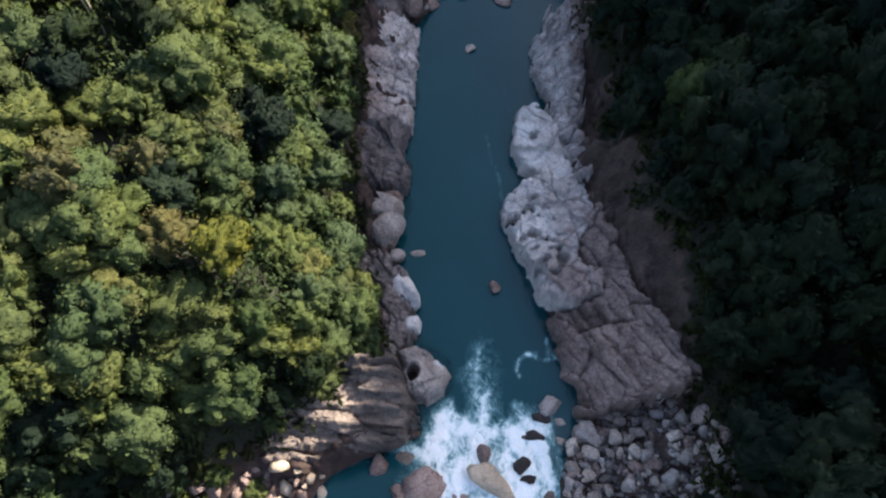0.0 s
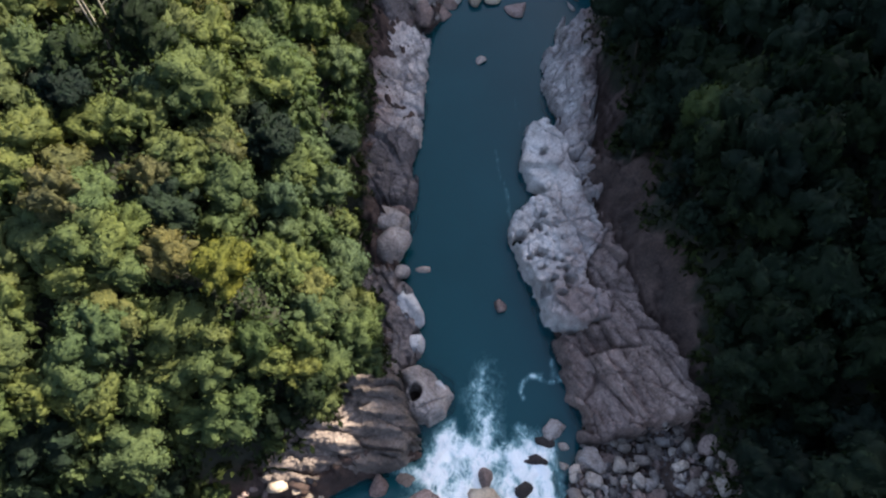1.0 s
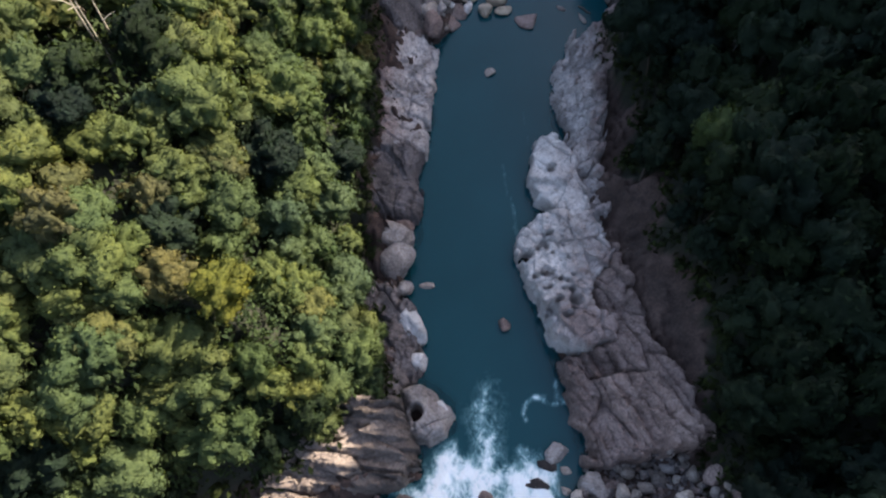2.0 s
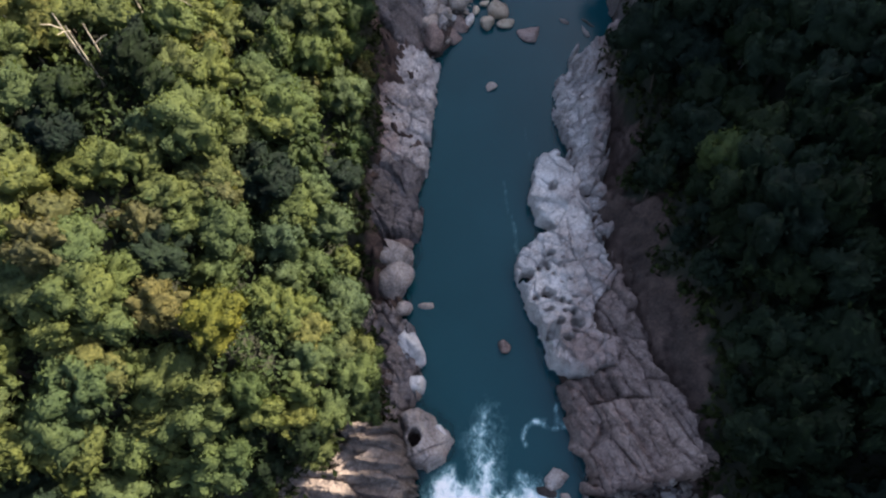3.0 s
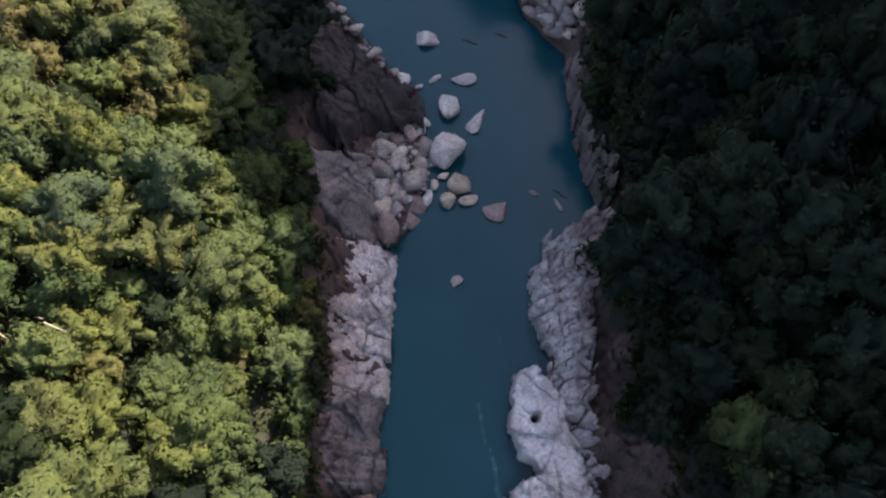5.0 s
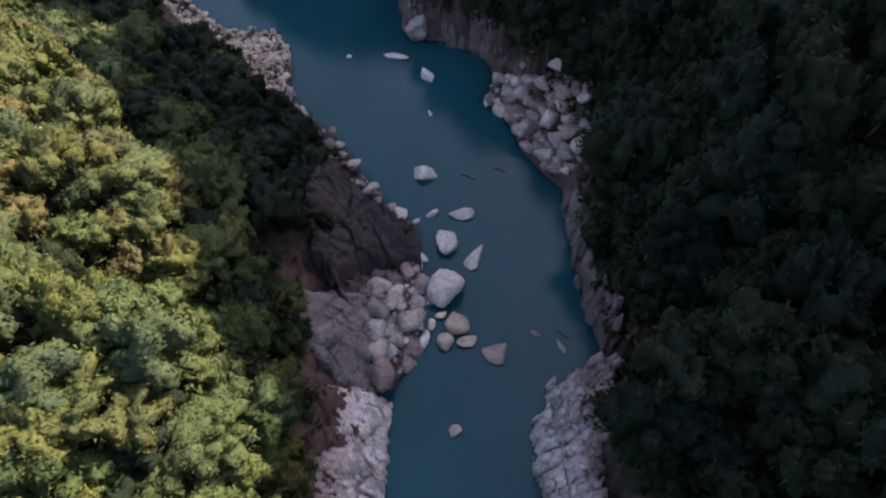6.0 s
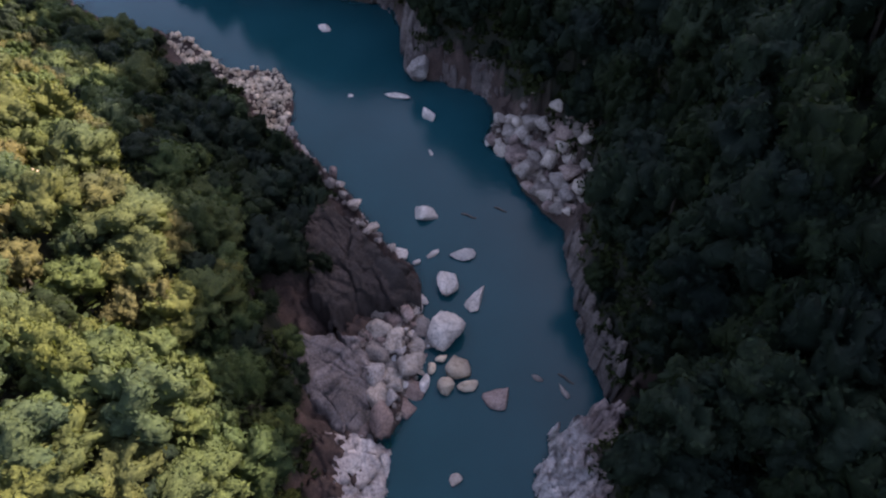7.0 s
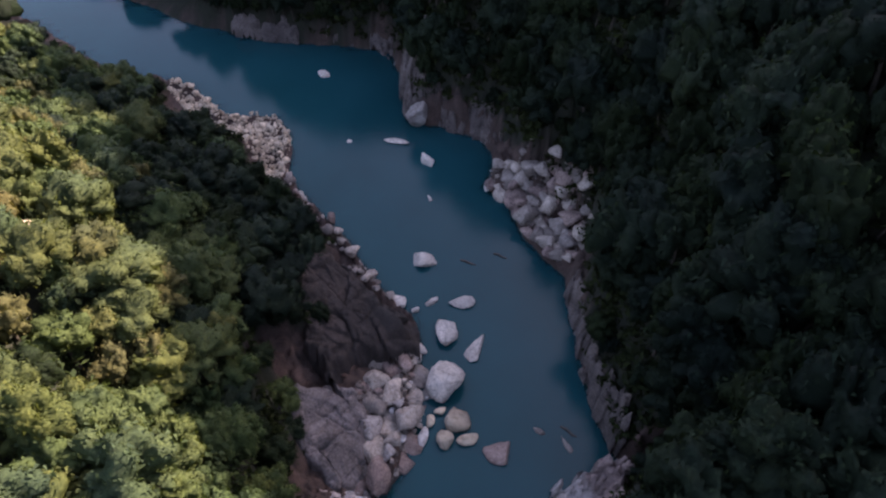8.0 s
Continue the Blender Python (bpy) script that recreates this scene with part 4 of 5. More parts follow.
pile("shingle_stone", 230, [(-24.4, 154), (-25, 167), (-29, 173), (-40, 174), (-44, 179), (-52, 187.5), (-56, 186), (-46, 172), (-36, 166), (-30, 156), (-26, 151)], (0.5, 2.2), "pale tan stone on the shingle bank", "shingle bank stones", 9, STONES_WARM)
pile("shore_stone", 60, [(-3, 122), (-9.2, 132), (-13.4, 139), (-18.6, 145), (-24, 154), (-27, 152), (-20, 143), (-12, 132), (-7, 123)], (0.7, 3.4), "grey-brown stone along the shaded bank", "west shore stones", 10, STONES_BROWN + STONES)


# small stones between the large ones, joined
def pebbles(name, ring, count, sizes, seed, mat, label):
    rng = np.random.default_rng(seed)
    ring = np.array(ring, float)
    x, y = rng.uniform(*np.stack([ring.min(0), ring.max(0)]), (count, 2)).T
    ok = inside(x, y, ring)
    x, y = x[ok], y[ok]
    z = survey(x, y)[0]
    v, f = ball(1)
    out = []
    for i in range(len(x)):
        s = rng.uniform(*sizes) * rng.uniform(0.5, 1.0, 3)
        out.append((v * rng.uniform(0.8, 1.15, (len(v), 1)) * s + np.array([x[i], y[i], z[i] + s[2] * 0.3]), f))
    v, f = gather(out)
    return tagged(new(name, mesh_of(name, v, f, mat, True)), label, "stones", kind="stuff")


# ---------------------------------------------------------------- plants
def leaves(rng, centre, radius, count, size, squash=0.8, droop=0.0, full=0.15):
    """Folded leaf blades over a clump: verts and faces."""
    d = rng.normal(size=(count, 3))
    d /= np.linalg.norm(d, axis=1)[:, None]
    d[:, 2] = np.where(d[:, 2] < -0.35, -d[:, 2] * 0.6, d[:, 2])
    r = radius * (1 - full * rng.random(count) ** 0.6 * 2) * (0.9 + 0.2 * rng.random(count))
    p = centre + d * r[:, None] * np.array([1, 1, squash])
    p[:, 2] -= droop * rng.random(count) ** 2 * radius
    nrm = d + rng.normal(scale=0.34, size=(count, 3)) + np.array([0, 0, 0.2])
    nrm /= np.linalg.norm(nrm, axis=1)[:, None]
    side = np.cross(nrm, rng.normal(size=(count, 3)) + np.array([0, 0, droop * 2]))
    side /= np.linalg.norm(side, axis=1)[:, None] + 1e-9
    along = np.cross(nrm, side)
    s = (size * (0.65 + 0.7 * rng.random(count)))[:, None]
    a, b = p - along * s * 0.75, p + along * s * 0.75 - nrm * s * 0.2
    c, e = p + side * s * 0.33 + nrm * s * 0.10, p - side * s * 0.33 + nrm * s * 0.10
    v = np.stack([a, c, b, e], 1).reshape(-1, 3)
    soft = d * 0.8 + nrm * 0.4
    return v, np.arange(4 * count).reshape(-1, 4), np.repeat(soft / np.linalg.norm(soft, axis=1)[:, None], 4, 0)


def quad_ball(cuts):
    bm = bmesh.new()
    bmesh.ops.create_cube(bm, size=2.0)
    if cuts:
        bmesh.ops.subdivide_edges(bm, edges=bm.edges[:], cuts=cuts, use_grid_fill=True)
    bm.verts.ensure_lookup_table()
    v = np.array([tuple(p.co) for p in bm.verts])
    f = np.array([[p.index for p in face.verts] for face in bm.faces])
    bm.free()
    return v / np.linalg.norm(v, axis=1)[:, None], f


def gather(pieces):
    n, faces = 0, []
    for piece in pieces:
        faces.append(piece[1] + n)
        n += len(piece[0])
    rest = [np.vstack([piece[k] for piece in pieces]) for k in range(2, len(pieces[0]))]
    return (np.vstack([piece[0] for piece in pieces]), np.vstack(faces), *rest)


def foliage(name, v, f, normals, mat):
    """Leaves that shade as the clumps they belong to."""
    me = mesh_of(name, v, f, mat)
    me.normals_split_custom_set_from_vertices(normals.astype(np.float32))
    return me


def planted(stock, xs, ys, zs, rng, low, high):
    """Copies of the stock's leaf clumps, each turned and sized, as one set of verts, faces and normals."""
    out = []
    for i in range(len(xs)):
        v, f, nm = stock[i % len(stock)]
        a, s = rng.uniform(0, 6.28), rng.uniform(low, high)
        c, n = math.cos(a), math.sin(a)
        turn = np.array([[c, n, 0], [-n, c, 0], [0, 0, 1]])
        out.append((v @ turn * s + np.array([xs[i], ys[i], zs[i]]), f, nm @ turn))
    return gather(out)


DOMES = {9: quad_ball(9), 11: quad_ball(11)}


def crown_mesh(seed, radius, base, height, count, leaf, mat, droop=0.3, cuts=11):
    """A crown of many rounded clumps with deep creases between them, covered with leaves that hang along it."""
    rng = np.random.default_rng(seed)
    v, f = DOMES[cuts]
    f = f[(v[f][:, :, 2].mean(1) > -0.4)]
    keep = np.vstack([f[:, [0, 1, 2]], f[:, [0, 2, 3]]])
    off = rng.uniform(-60, 60, 3)
    # clumps
    r = 0.40 + 0.06 * np.array([noise.noise(Vector(p * 3.0 + off)) for p in v])
    n = 24
    for k in range(n):
        z = 1 - 1.25 * (k + 0.5) / n
        a = k * 2.39996 + rng.uniform(-0.5, 0.5)
        out = math.sqrt(1 - z * z)
        c = np.array([out * math.cos(a), out * math.sin(a), z]) * rng.uniform(0.55, 0.86)
        size = rng.uniform(0.15, 0.32)
        along = v @ c
        gap = along * along - c @ c + size * size
        r = np.maximum(r, np.where(gap > 0, along + np.sqrt(np.maximum(gap, 0)), 0))
    r = r * np.array([1 + 0.16 * noise.noise(Vector(p * 6.5 + off)) + 0.08 * noise.noise(Vector(p * 13 + off)) for p in v])
    p = v * r[:, None] * np.array([radius, radius, height * 0.85]) * 1.06 + np.array([0, 0, base + 0.25 * height])
    cross = np.cross(p[keep[:, 1]] - p[keep[:, 0]], p[keep[:, 2]] - p[keep[:, 0]])
    nm = np.zeros_like(p)
    for k in range(3):
        np.add.at(nm, keep[:, k], cross)
    nm /= np.linalg.norm(nm, axis=1)[:, None] + 1e-9
    used = np.unique(keep)
    back = np.full(len(v), -1)
    back[used] = np.arange(len(used))
    # leaves, more of them on the larger faces and on the outer sides of the clumps
    area = np.linalg.norm(cross, axis=1) * r[keep].mean(1) ** 2
    face = rng.choice(len(keep), count, p=area / area.sum())
    a, c = rng.random((2, count, 1))
    over = a + c > 1
    a, c = np.where(over, 1 - a, a), np.where(over, 1 - c, c)
    at = p[keep[face, 0]] * (1 - a - c) + p[keep[face, 1]] * a + p[keep[face, 2]] * c
    n = nm[keep[face]].mean(1)
    n /= np.linalg.norm(n, axis=1)[:, None] + 1e-9
    at = at + n * (rng.random((count, 1)) ** 1.5 * 0.5 - 0.02)
    blade = n + rng.normal(scale=0.6, size=n.shape)
    blade /= np.linalg.norm(blade, axis=1)[:, None]
    fall = np.array([0, 0, -1.0]) * (0.4 + droop) + rng.normal(scale=0.55, size=n.shape)
    along = fall - blade * np.sum(fall * blade, axis=1)[:, None]
    along /= np.linalg.norm(along, axis=1)[:, None] + 1e-9
    side = np.cross(blade, along)
    s = leaf * rng.uniform(0.6, 1.5, (count, 1))
    spray = np.stack([at - along * s * 0.5 + side * s * 0.42, at - along * s * 0.6 - side * s * 0.42, at + along * s * 0.95 - blade * s * 0.2], 1).reshape(-1, 3)
    soft = n * 0.5 + blade * 0.7
    soft = np.repeat(soft / np.linalg.norm(soft, axis=1)[:, None], 3, 0)
    return foliage("crown", *gather([(p[used], back[keep], nm[used]), (spray, np.arange(3 * count).reshape(-1, 3), soft)]), mat)


def tube(points, radii, sides=6):
    v, f = [], []
    for k, (p, r) in enumerate(zip(points, radii)):
        nxt = Vector(points[min(k + 1, len(points) - 1)]) - Vector(points[max(k - 1, 0)])
        q = nxt.to_track_quat("Z", "Y")
        for s in range(sides):
            a = 2 * math.pi * s / sides
            v.append(tuple(Vector(p) + q @ Vector((r * math.cos(a), r * math.sin(a), 0))))
    for k in range(len(points) - 1):
        for s in range(sides):
            f.append((k * sides + s, k * sides + (s + 1) % sides, (k + 1) * sides + (s + 1) % sides, (k + 1) * sides + s))
    return np.array(v), np.array(f)


def trunk_mesh(seed, height, girth, reach, limbs, mat=None):
    """A tapered, slightly bent trunk with limbs that run out into the crown."""
    rng = np.random.default_rng(seed)
    bend = rng.uniform(-0.4, 0.4, 2)
    spine = [(bend[0] * (k / 4) ** 2, bend[1] * (k / 4) ** 2, -0.6 + (height + 0.6) * k / 4) for k in range(5)]
    out = [tube(spine, [girth * (1.25 - 0.2 * k) for k in range(5)])]
    for k in range(limbs):
        a = k * 2.4 + rng.uniform(-0.3, 0.3)
        z0 = height * rng.uniform(0.5, 0.85)
        tip = (reach * math.cos(a), reach * math.sin(a), z0 + reach * rng.uniform(0.3, 0.7))
        mid = (tip[0] * 0.5, tip[1] * 0.5, z0 + (tip[2] - z0) * 0.65)
        out.append(tube([(bend[0] * 0.5, bend[1] * 0.5, z0), mid, tip], [girth * 0.55, girth * 0.36, girth * 0.12], 5))
    v, f = gather(out)
    return mesh_of("trunk", v, f, mat or BARK)


KINDS = [  # share, crown radius, crown base, crown height, leaves, leaf size, material, droop, name, label
    (0.30, 3.0, 3.0, 3.2, 850, 0.25, LEAF_MID, 0.2, "broadleaf_tree", "round-crowned broadleaf tree, mid green, in dense forest"),
    (0.15, 3.7, 3.4, 3.5, 1150, 0.26, LEAF_GREY, 0.2, "spreading_tree", "spreading grey-green broadleaf tree with a clumped crown"),
    (0.22, 2.5, 2.6, 3.2, 400, 0.29, LEAF_DEEP_SHADED, 0.3, "forest_tree", "forest tree with a tight leafy crown, shade put into its deep green"),
    (0.20, 3.2, 3.0, 3.2, 520, 0.31, LEAF_BLUE_SHADED, 0.3, "shade_tree", "broad tree in the shaded forest, shade put into its blue-green leaves"),
    (0.15, 2.7, 2.8, 3.0, 750, 0.24, LEAF_YELLOW, 0.3, "bright_tree", "yellow-green broadleaf tree with a bright crown"),
    (0.14, 1.9, 1.8, 3.8, 600, 0.24, LEAF_MID, 1.4, "vine_tree", "slim tree hung with trailing vines and leaves"),
    (0.06, 2.3, 2.4, 3.0, 560, 0.24, LEAF_TAN, 0.5, "dry_tree", "tan tree with dry, withered foliage on the slope"),
]


SMALL = {2: ("slope_tree", "small deep green tree clinging to a steep rock slope, darkened for shade"), 3: ("thicket_tree", "small blue-green tree in a thicket on a steep slope, darkened for shade")}


def tree_thing(k, variant, small):
    _, radius, base, height, count, leaf, mat, droop, name, label = KINDS[k]
    if small:
        name, label = SMALL.get(k, ("sapling", "small leafy tree filling a steep part of the slope"))
    root = new(name)
    seed = 300 + 10 * k + variant
    part("trunk", trunk_mesh(seed, base + height * 0.4, 0.13 + 0.03 * radius, radius * 0.7, 3), root)
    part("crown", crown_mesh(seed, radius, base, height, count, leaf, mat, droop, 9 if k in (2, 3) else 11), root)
    return tagged(root, label, "tree", "forest trees on the gorge slopes")


def scatter(seed, low, high, spacing, keep):
    """Places set apart by about `spacing`, on a jittered grid."""
    rng = np.random.default_rng(seed)
    x, y = np.meshgrid(np.arange(low[0], high[0], spacing), np.arange(low[1], high[1], spacing * 0.87))
    x = x + (np.arange(x.shape[0])[:, None] % 2) * spacing / 2
    x, y = x.ravel() + rng.uniform(-0.36, 0.36, x.size) * spacing, y.ravel() + rng.uniform(-0.36, 0.36, x.size) * spacing
    z, d, past, left = survey(x, y)
    ok = keep(x, y, z, d, past, left)
    return x[ok], y[ok], z[ok], d[ok], past[ok], left[ok], rng


def near_forest(x, y, z, d, past, left):
    seen_left = (x > np.interp(y, [0, 70, 85, 100, 130, 160, 200], [-56, -52, -48, -52, -65, -83, -107])) & (y > -2) & (y < 205)
    seen_right = (x < np.interp(y, [0, 60, 110, 130, 150, 174, 200], [49, 58, 58, 66, 54, 36, 10])) & (y > -4) & (y < 215) & (d < 44)
    return (past > 0.6) & (d > 0) & np.where(left, seen_left & (d < 58), seen_right)


tx, ty, tz, td, tpast, tleft, rng = scatter(31, (-110, -4), (96, 215), 4.1, near_forest)


def steepness(x, y):
    a = survey(x, y)[0]
    return np.hypot(survey(x + 1.0, y)[0] - a, survey(x, y + 1.0)[0] - a)


# steep faces carry a second, closer set of smaller trees
more = scatter(33, (-110, -4), (96, 215), 3.7, lambda x, y, z, d, past, left: near_forest(x, y, z, d, past, left) & (steepness(x, y) > 1.5))
small = np.concatenate([np.zeros(len(tx), bool), np.ones(len(more[0]), bool)])
tx, ty, tz, td, tpast, tleft = (np.concatenate([a, b]) for a, b in zip((tx, ty, tz, td, tpast, tleft), more[:6]))
models = {}
GAPS = ((-24.0, 29.6, 3.0), (-36.5, 47.5, 2.4), (-41.2, 106.4, 3.6), (-44.0, 110.6, 3.4), (-37.5, 54.5, 3.4), (-44.8, 56.0, 2.8), (-34.9, 62.8, 2.4), (-34.6, 65.8, 2.2))
STANDS = ((-34.0, 33.0, 8.5, 6.5, (0.5, 1.4, 0.5, 0.2, 0.3, 0.6, 9.0)), (-42.0, 42.0, 14.0, 3.2, (0.5, 0.1, 0.05, 0.05, 8.0, 0.6, 0.2)),
          (-36.0, 49.0, 6.0, 4.0, (0.4, 0.4, 7.0, 9.0, 0.1, 0.8, 0.0)), (-18.0, 46.0, 6.0, 9.0, (1.0, 0.4, 2.5, 2.0, 0.6, 2.0, 0.3)))
for i in range(len(tx)):
    if any(math.hypot(tx[i] - x, ty[i] - y) < r for x, y, r in GAPS):
        continue
    patch = float(soft_noise(np.array([tx[i] / 17]), np.array([ty[i] / 17]), 91)[0])
    weights = np.array([k[0] for k in KINDS])
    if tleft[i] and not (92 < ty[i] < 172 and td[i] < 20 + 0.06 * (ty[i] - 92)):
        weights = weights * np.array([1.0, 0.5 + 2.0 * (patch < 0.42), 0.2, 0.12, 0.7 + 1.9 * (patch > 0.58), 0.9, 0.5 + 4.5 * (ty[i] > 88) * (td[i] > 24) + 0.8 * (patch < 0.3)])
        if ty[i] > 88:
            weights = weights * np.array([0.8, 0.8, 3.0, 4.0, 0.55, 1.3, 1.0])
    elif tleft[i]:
        # shaded foot of the west slope: mostly kinds with shade in their leaf colour
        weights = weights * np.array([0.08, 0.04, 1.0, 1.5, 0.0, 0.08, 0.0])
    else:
        # shaded east slope: only kinds with shade in their leaf colour
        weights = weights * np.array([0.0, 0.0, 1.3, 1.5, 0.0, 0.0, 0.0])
    # darker kinds by the gully put its shadow into the leaf colour
    if tleft[i] and ty[i] < 13 and tx[i] < -30:
        weights = weights * np.array([0.3, 0.3, 3, 3, 0.2, 0.6, 0.1])
    if tleft[i] and ty[i] < 60:
        # stands of one kind: dry tan trees, a bright strip of young growth, dark ones painting a hollow's shadow, deep
        # green ones along the edge
        for cx, cy, rx, ry, share in STANDS:
            if ((tx[i] - cx) / rx) ** 2 + ((ty[i] - cy) / ry) ** 2 < 1:
                weights = weights * np.array(share)
    if tpast[i] < 3:
        weights[1] *= 0.3
        weights[5] *= 2.0
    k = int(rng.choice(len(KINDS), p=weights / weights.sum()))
    variant = int(rng.integers(3))
    s = (rng.uniform(0.65, 1.0) if small[i] else rng.uniform(0.8, 1.3) if tleft[i] else rng.uniform(0.7, 1.6)) * (0.72 if tpast[i] < 2.5 else 1.0) * (0.75 if tleft[i] and ty[i] > 148 and td[i] < 26 else 1.0)
    m = pose(tx[i], ty[i], tz[i] - 0.2, rng.uniform(-7, 7), rng.uniform(-7, 7) + (6 if tleft[i] else -6), rng.uniform(0, 360)) @ Matrix.Diagonal((s * rng.uniform(0.85, 1.2), s * rng.uniform(0.85, 1.2), s * (rng.uniform(0.85, 1.3) if tleft[i] else rng.uniform(1.05, 1.7)), 1))
    key = (k, variant, bool(small[i]))
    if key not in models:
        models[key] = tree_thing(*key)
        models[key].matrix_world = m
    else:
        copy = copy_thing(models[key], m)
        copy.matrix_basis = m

# one golden tree that stands out of the west slope
KINDS.append((0.0, 3.2, 3.4, 3.6, 950, 0.25, LEAF_GOLD, 0.4, "golden_tree", "golden-green broadleaf tree standing out of the forest"))
gold = tree_thing(7, 0, False)
gold.matrix_world = pose(-24.0, 29.6, 27.6, 2, 6, 40)
# one paler crown that stands above the shaded east forest
KINDS.append((0.0, 3.1, 3.9, 3.0, 950, 0.25, LEAF_THICKET, 0.2, "pale_crowned_tree", "grey-green broadleaf tree, paler than the shaded forest round it"))
tall = tree_thing(8, 0, False)
foot = floor_at(33.8, 54.4) - 0.3
tall.matrix_world = pose(33.8, 54.4, foot, 0, 0, 20) @ Matrix.Diagonal((1.25, 1.25, (29.4 - foot) / 8.2, 1))

# bright shrubs in the sunny side gully
rng = np.random.default_rng(77)
for x, y in zip(rng.uniform(-46, -25, 26), rng.uniform(1, 11.5, 26)):
    key = (4, int(rng.integers(3)), True)
    if key not in models:
        models[key] = tree_thing(*key)
        models[key].matrix_world = pose(-40, 3, floor_at(-40, 3) - 0.6)
    m = pose(x, y, floor_at(x, y) - 0.9, 0, 0, rng.uniform(0, 360)) @ Matrix.Diagonal((0.62, 0.62, rng.uniform(0.4, 0.6), 1))
    copy_thing(models[key], m).matrix_basis = m

# woods beyond, joined
def far_forest(x, y, z, d, past, left):
    return (past > 2) & (d > 0) & (d < 190) & ~near_forest(x, y, z, d, past, left)


def far_crown(seed):
    """A far tree: a closed crown of rounded clumps with ragged sprays of leaves."""
    rng = np.random.default_rng(700 + seed)
    v, f = quad_ball(4)
    f = f[v[f][:, :, 2].mean(1) > -0.5]
    r = np.full(len(v), 0.55)
    for k in range(13):
        z = 1 - 1.2 * (k + 0.5) / 13
        a, out = k * 2.39996 + rng.uniform(-0.5, 0.5), math.sqrt(1 - z * z)
        c = np.array([out * math.cos(a), out * math.sin(a), z]) * rng.uniform(0.5, 0.78)
        along = v @ c
        gap = along * along - c @ c + rng.uniform(0.3, 0.44) ** 2
        r = np.maximum(r, np.where(gap > 0, along + np.sqrt(np.maximum(gap, 0)), 0))
    p = v * (r * rng.uniform(0.94, 1.06, len(v)))[:, None] * np.array([4.2, 4.2, 3.9]) + np.array([0, 0, 3.2])
    soft = v + rng.normal(scale=0.25, size=v.shape)
    return gather([(p, f, soft / np.linalg.norm(soft, axis=1)[:, None]), leaves(rng, np.array([0, 0, 3.4]), 3.9, 24, 0.9)])


fx, fy, fz, fd, fp, fl, rng = scatter(37, (-240, -60), (230, 320), 9.2, far_forest)
stock = [far_crown(k) for k in range(5)]
tagged(new("distant_woods", foliage("distant_woods", *planted(stock, fx, fy, fz, rng, 1.0, 1.5), LEAF_DEEP_SHADED)), "woods covering the far slopes, in the shade-darkened green", "forest", kind="stuff")

# undergrowth, joined: a brighter leaf tone where sunny, a darker one painted for shade
def low_growth(x, y, z, d, past, left):
    return (past > -0.6) & (d > 0.8) & (d < 56) & (y < 205) & (x > -85) & (x < 80)


ux, uy, uz, ud, up, ul, rng = scatter(41, (-85, -4), (80, 205), 2.1, low_growth)
extra = scatter(43, (-85, -4), (80, 205), 1.6, lambda x, y, z, d, past, left: low_growth(x, y, z, d, past, left) & (steepness(x, y) > 1.3))
ux, uy, uz, up, ul = (np.concatenate([a, b]) for a, b in zip((ux, uy, uz, up, ul), (*extra[:3], *extra[4:6])))
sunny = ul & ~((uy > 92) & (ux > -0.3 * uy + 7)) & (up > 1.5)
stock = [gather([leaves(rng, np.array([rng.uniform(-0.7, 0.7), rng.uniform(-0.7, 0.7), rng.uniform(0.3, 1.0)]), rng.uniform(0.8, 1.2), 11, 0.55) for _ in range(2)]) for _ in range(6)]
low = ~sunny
tagged(new("undergrowth", foliage("undergrowth", *planted(stock, ux[low], uy[low], uz[low], rng, 0.8, 1.6), LEAF_LOW_SHADED)), "low shrubs and ferns under the shaded trees, leaf colour darkened for shade", "undergrowth", kind="stuff")
stock = [gather([leaves(rng, np.array([rng.uniform(-0.6, 0.6), rng.uniform(-0.6, 0.6), rng.uniform(0.2, 1.0)]), rng.uniform(0.7, 1.0), 13, 0.34, 0.8, 0.8) for _ in range(2)]) for _ in range(6)]
lift = rng.uniform(0, 2.6, sunny.sum()) * smooth(1.5, 5, up[sunny])
tagged(new("undergrowth", foliage("undergrowth", *planted(stock, ux[sunny], uy[sunny], uz[sunny] + lift, rng, 1.1, 2.1), LEAF_THICKET)), "thicket of shrubs and climbing vines between the trees, in the brighter sunlit leaf tone", "undergrowth", kind="stuff")


# ---------------------------------------------------------------- bare trunks, an outcrop, driftwood
def bare_tree(x, y, height, lean, turn, seed, label, mat):
    """A leafless stem with a few broken limbs."""
    z = floor_at(x, y)
    root = new("dead_tree")
    root.matrix_world = pose(x, y, z - 0.3, lean, 0, turn)
    part("trunk", trunk_mesh(seed, height, 0.11, 0.6, 0, mat), root)
    rng = np.random.default_rng(seed)
    for k in range(1 if mat is PALE_BARK else 4):
        a, z0 = rng.uniform(0, 6.28), height * rng.uniform(0.5, 0.95)
        tip = (1.5 * math.cos(a), 1.5 * math.sin(a), z0 + rng.uniform(0.6, 1.6))
        part("branch", mesh_of("branch", *tube([(0, 0, z0), (tip[0] * 0.5, tip[1] * 0.5, z0 + (tip[2] - z0) * 0.7), tip], [0.07, 0.05, 0.02], 5), mat), root)
    return tagged(root, label, "tree", "bare trees among the forest")


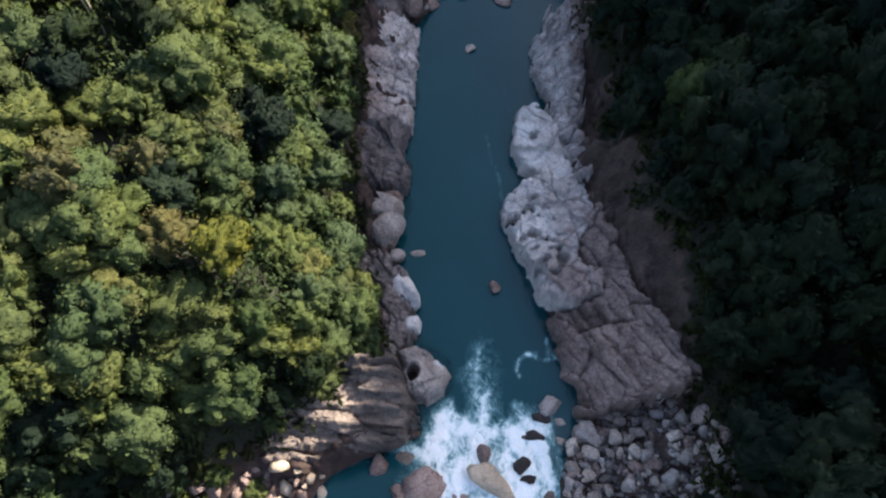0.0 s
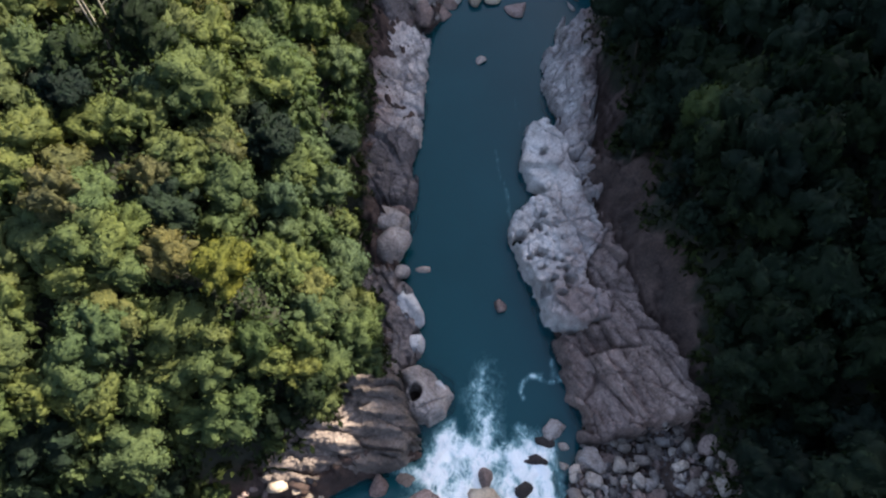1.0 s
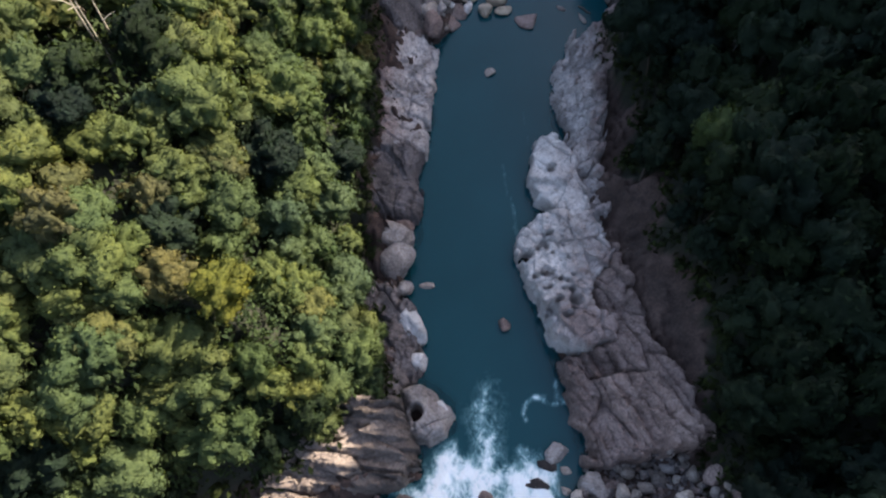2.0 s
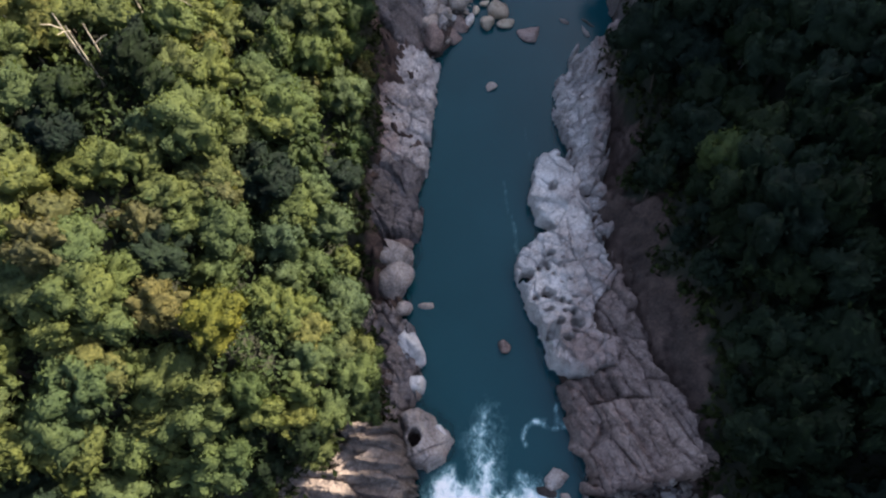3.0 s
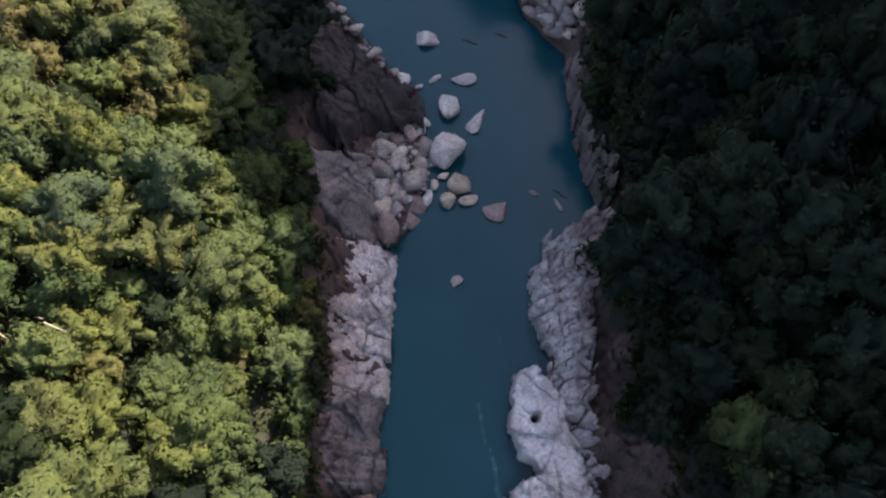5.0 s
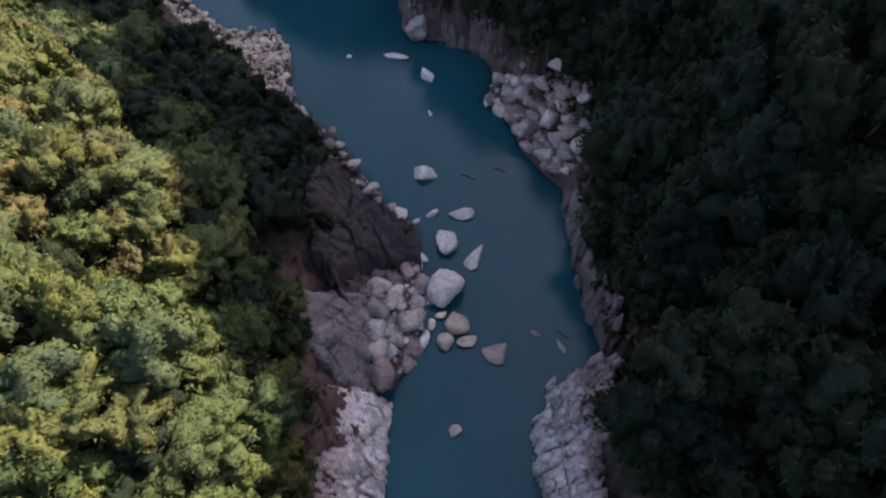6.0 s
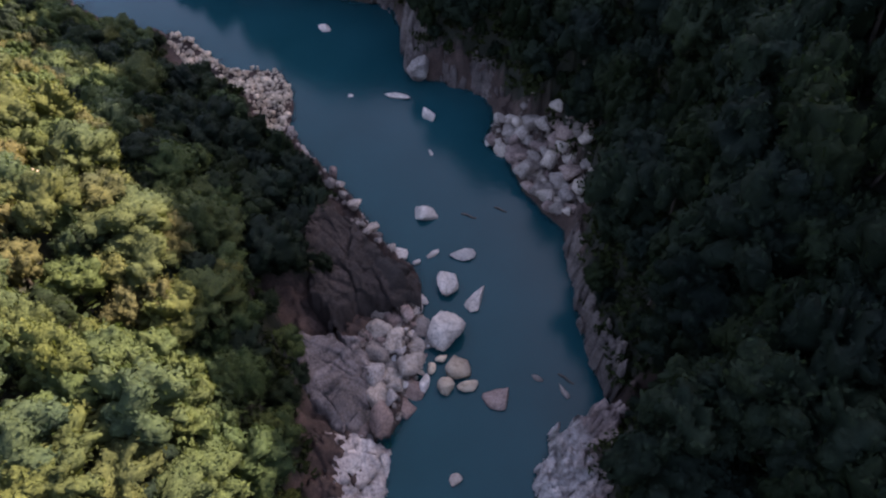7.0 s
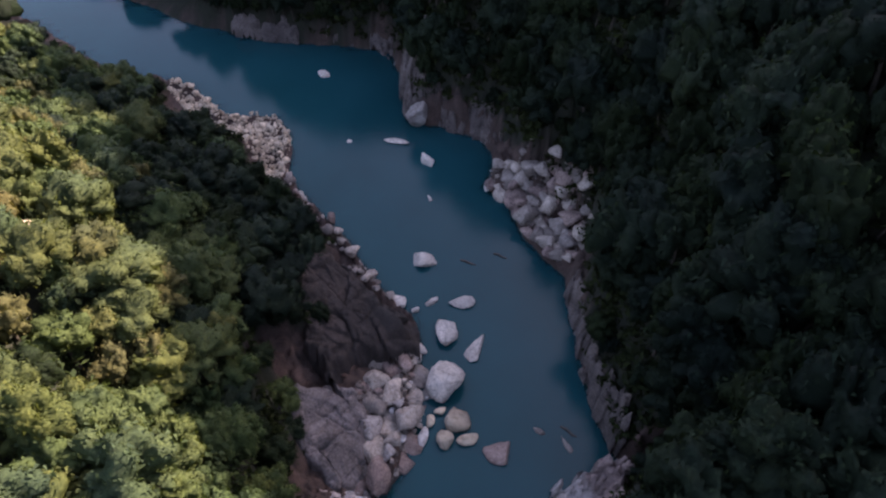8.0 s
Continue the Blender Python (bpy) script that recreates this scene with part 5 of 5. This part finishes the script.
for k, (x, y, h, lean, turn) in enumerate(((-38.2, 54.3, 10, 3, 150), (-36.8, 55.1, 8, 4, 140), (-37.5, 53.8, 9, 5, 160), (-44, 55.8, 7.5, 3, 150), (-45.8, 56.2, 6.5, 4, 135), (-34.9, 62.8, 8, 3, 155))):
    bare_tree(x, y, h, lean, turn, 400 + k, "pale bare stem standing in a gap among green trees", PALE_BARK)
for k, (x, y, h, lean, turn) in enumerate(((-34.6, 65.8, 6, 52, 60), (47, 78, 9, 6, 0), (44, 83, 10, 4, 80), (38, 70, 9, 5, 10))):
    bare_tree(x, y, h, lean, turn, 420 + k, "grey dead tree with broken limbs in the shaded forest" if x > 0 else "white fallen-over dead trunk on the forest slope", GREY_BARK if x > 0 else PALE_BARK)
boulder(-42.5, 108.2, (6.5, 5.0, 9.5), 20, 431, BROWN, 10, 12, "bare brown rock outcrop breaking through the forest", "outcrops", sink=0.1, level=4, name="outcrop")
boulder(-44.2, 110.4, (2.6, 2.4, 7.4), 50, 432, WARM, 10, 12, "bare tan rock outcrop breaking through the forest", "outcrops", sink=0.1, level=4, name="outcrop")
for k, (x, y, length, turn) in enumerate(((10.7, 130.5, 3.0, -25), (16.6, 131.8, 2.6, -30), (23.4, 97.4, 2.8, -40))):
    ob = new("driftwood_log", mesh_of("driftwood_log", *tube([(-length / 2, 0, 0), (-length / 6, 0.12, 0.06), (length / 4, -0.08, 0.02), (length / 2, 0.1, -0.05)], [0.16, 0.22, 0.2, 0.1], 8), DRIFTWOOD))
    ob.matrix_world = pose(x, y, 0.04, 0, 0, turn)
    tagged(ob, "dark waterlogged log floating in the pool", "log", "driftwood")


pebbles("pebbles", [(15.5, 12), (19, 17.5), (31, 18), (34, 11), (33, 1), (27, -3), (15, -2)], 2000, (0.2, 0.5), 51, WEATHERED, "small grey stones filling the cobble bar")
pebbles("rubble", [(1.6, 98), (-1.0, 92.8), (-4.2, 89), (-8, 90), (-8, 104), (-4, 112), (1.4, 110), (2.6, 104)], 700, (0.25, 0.6), 52, LEDGE, "broken rubble between the granite blocks")
pebbles("rubble", [(16.2, 150), (19.5, 145), (22, 136.5), (25, 130.5), (28.5, 127.5), (32, 131), (33, 140), (29, 147.5), (25.5, 150.5), (19.5, 152.5)], 1100, (0.3, 0.7), 53, LEDGE, "broken rubble between the bank boulders")
pebbles("shingle", [(-24.4, 154), (-25, 167), (-29, 173), (-40, 174), (-44, 179), (-52, 187.5), (-56, 186), (-46, 172), (-36, 166), (-30, 156), (-26, 151)], 3600, (0.25, 0.6), 54, WARM, "pale shingle on the bank at the bend")
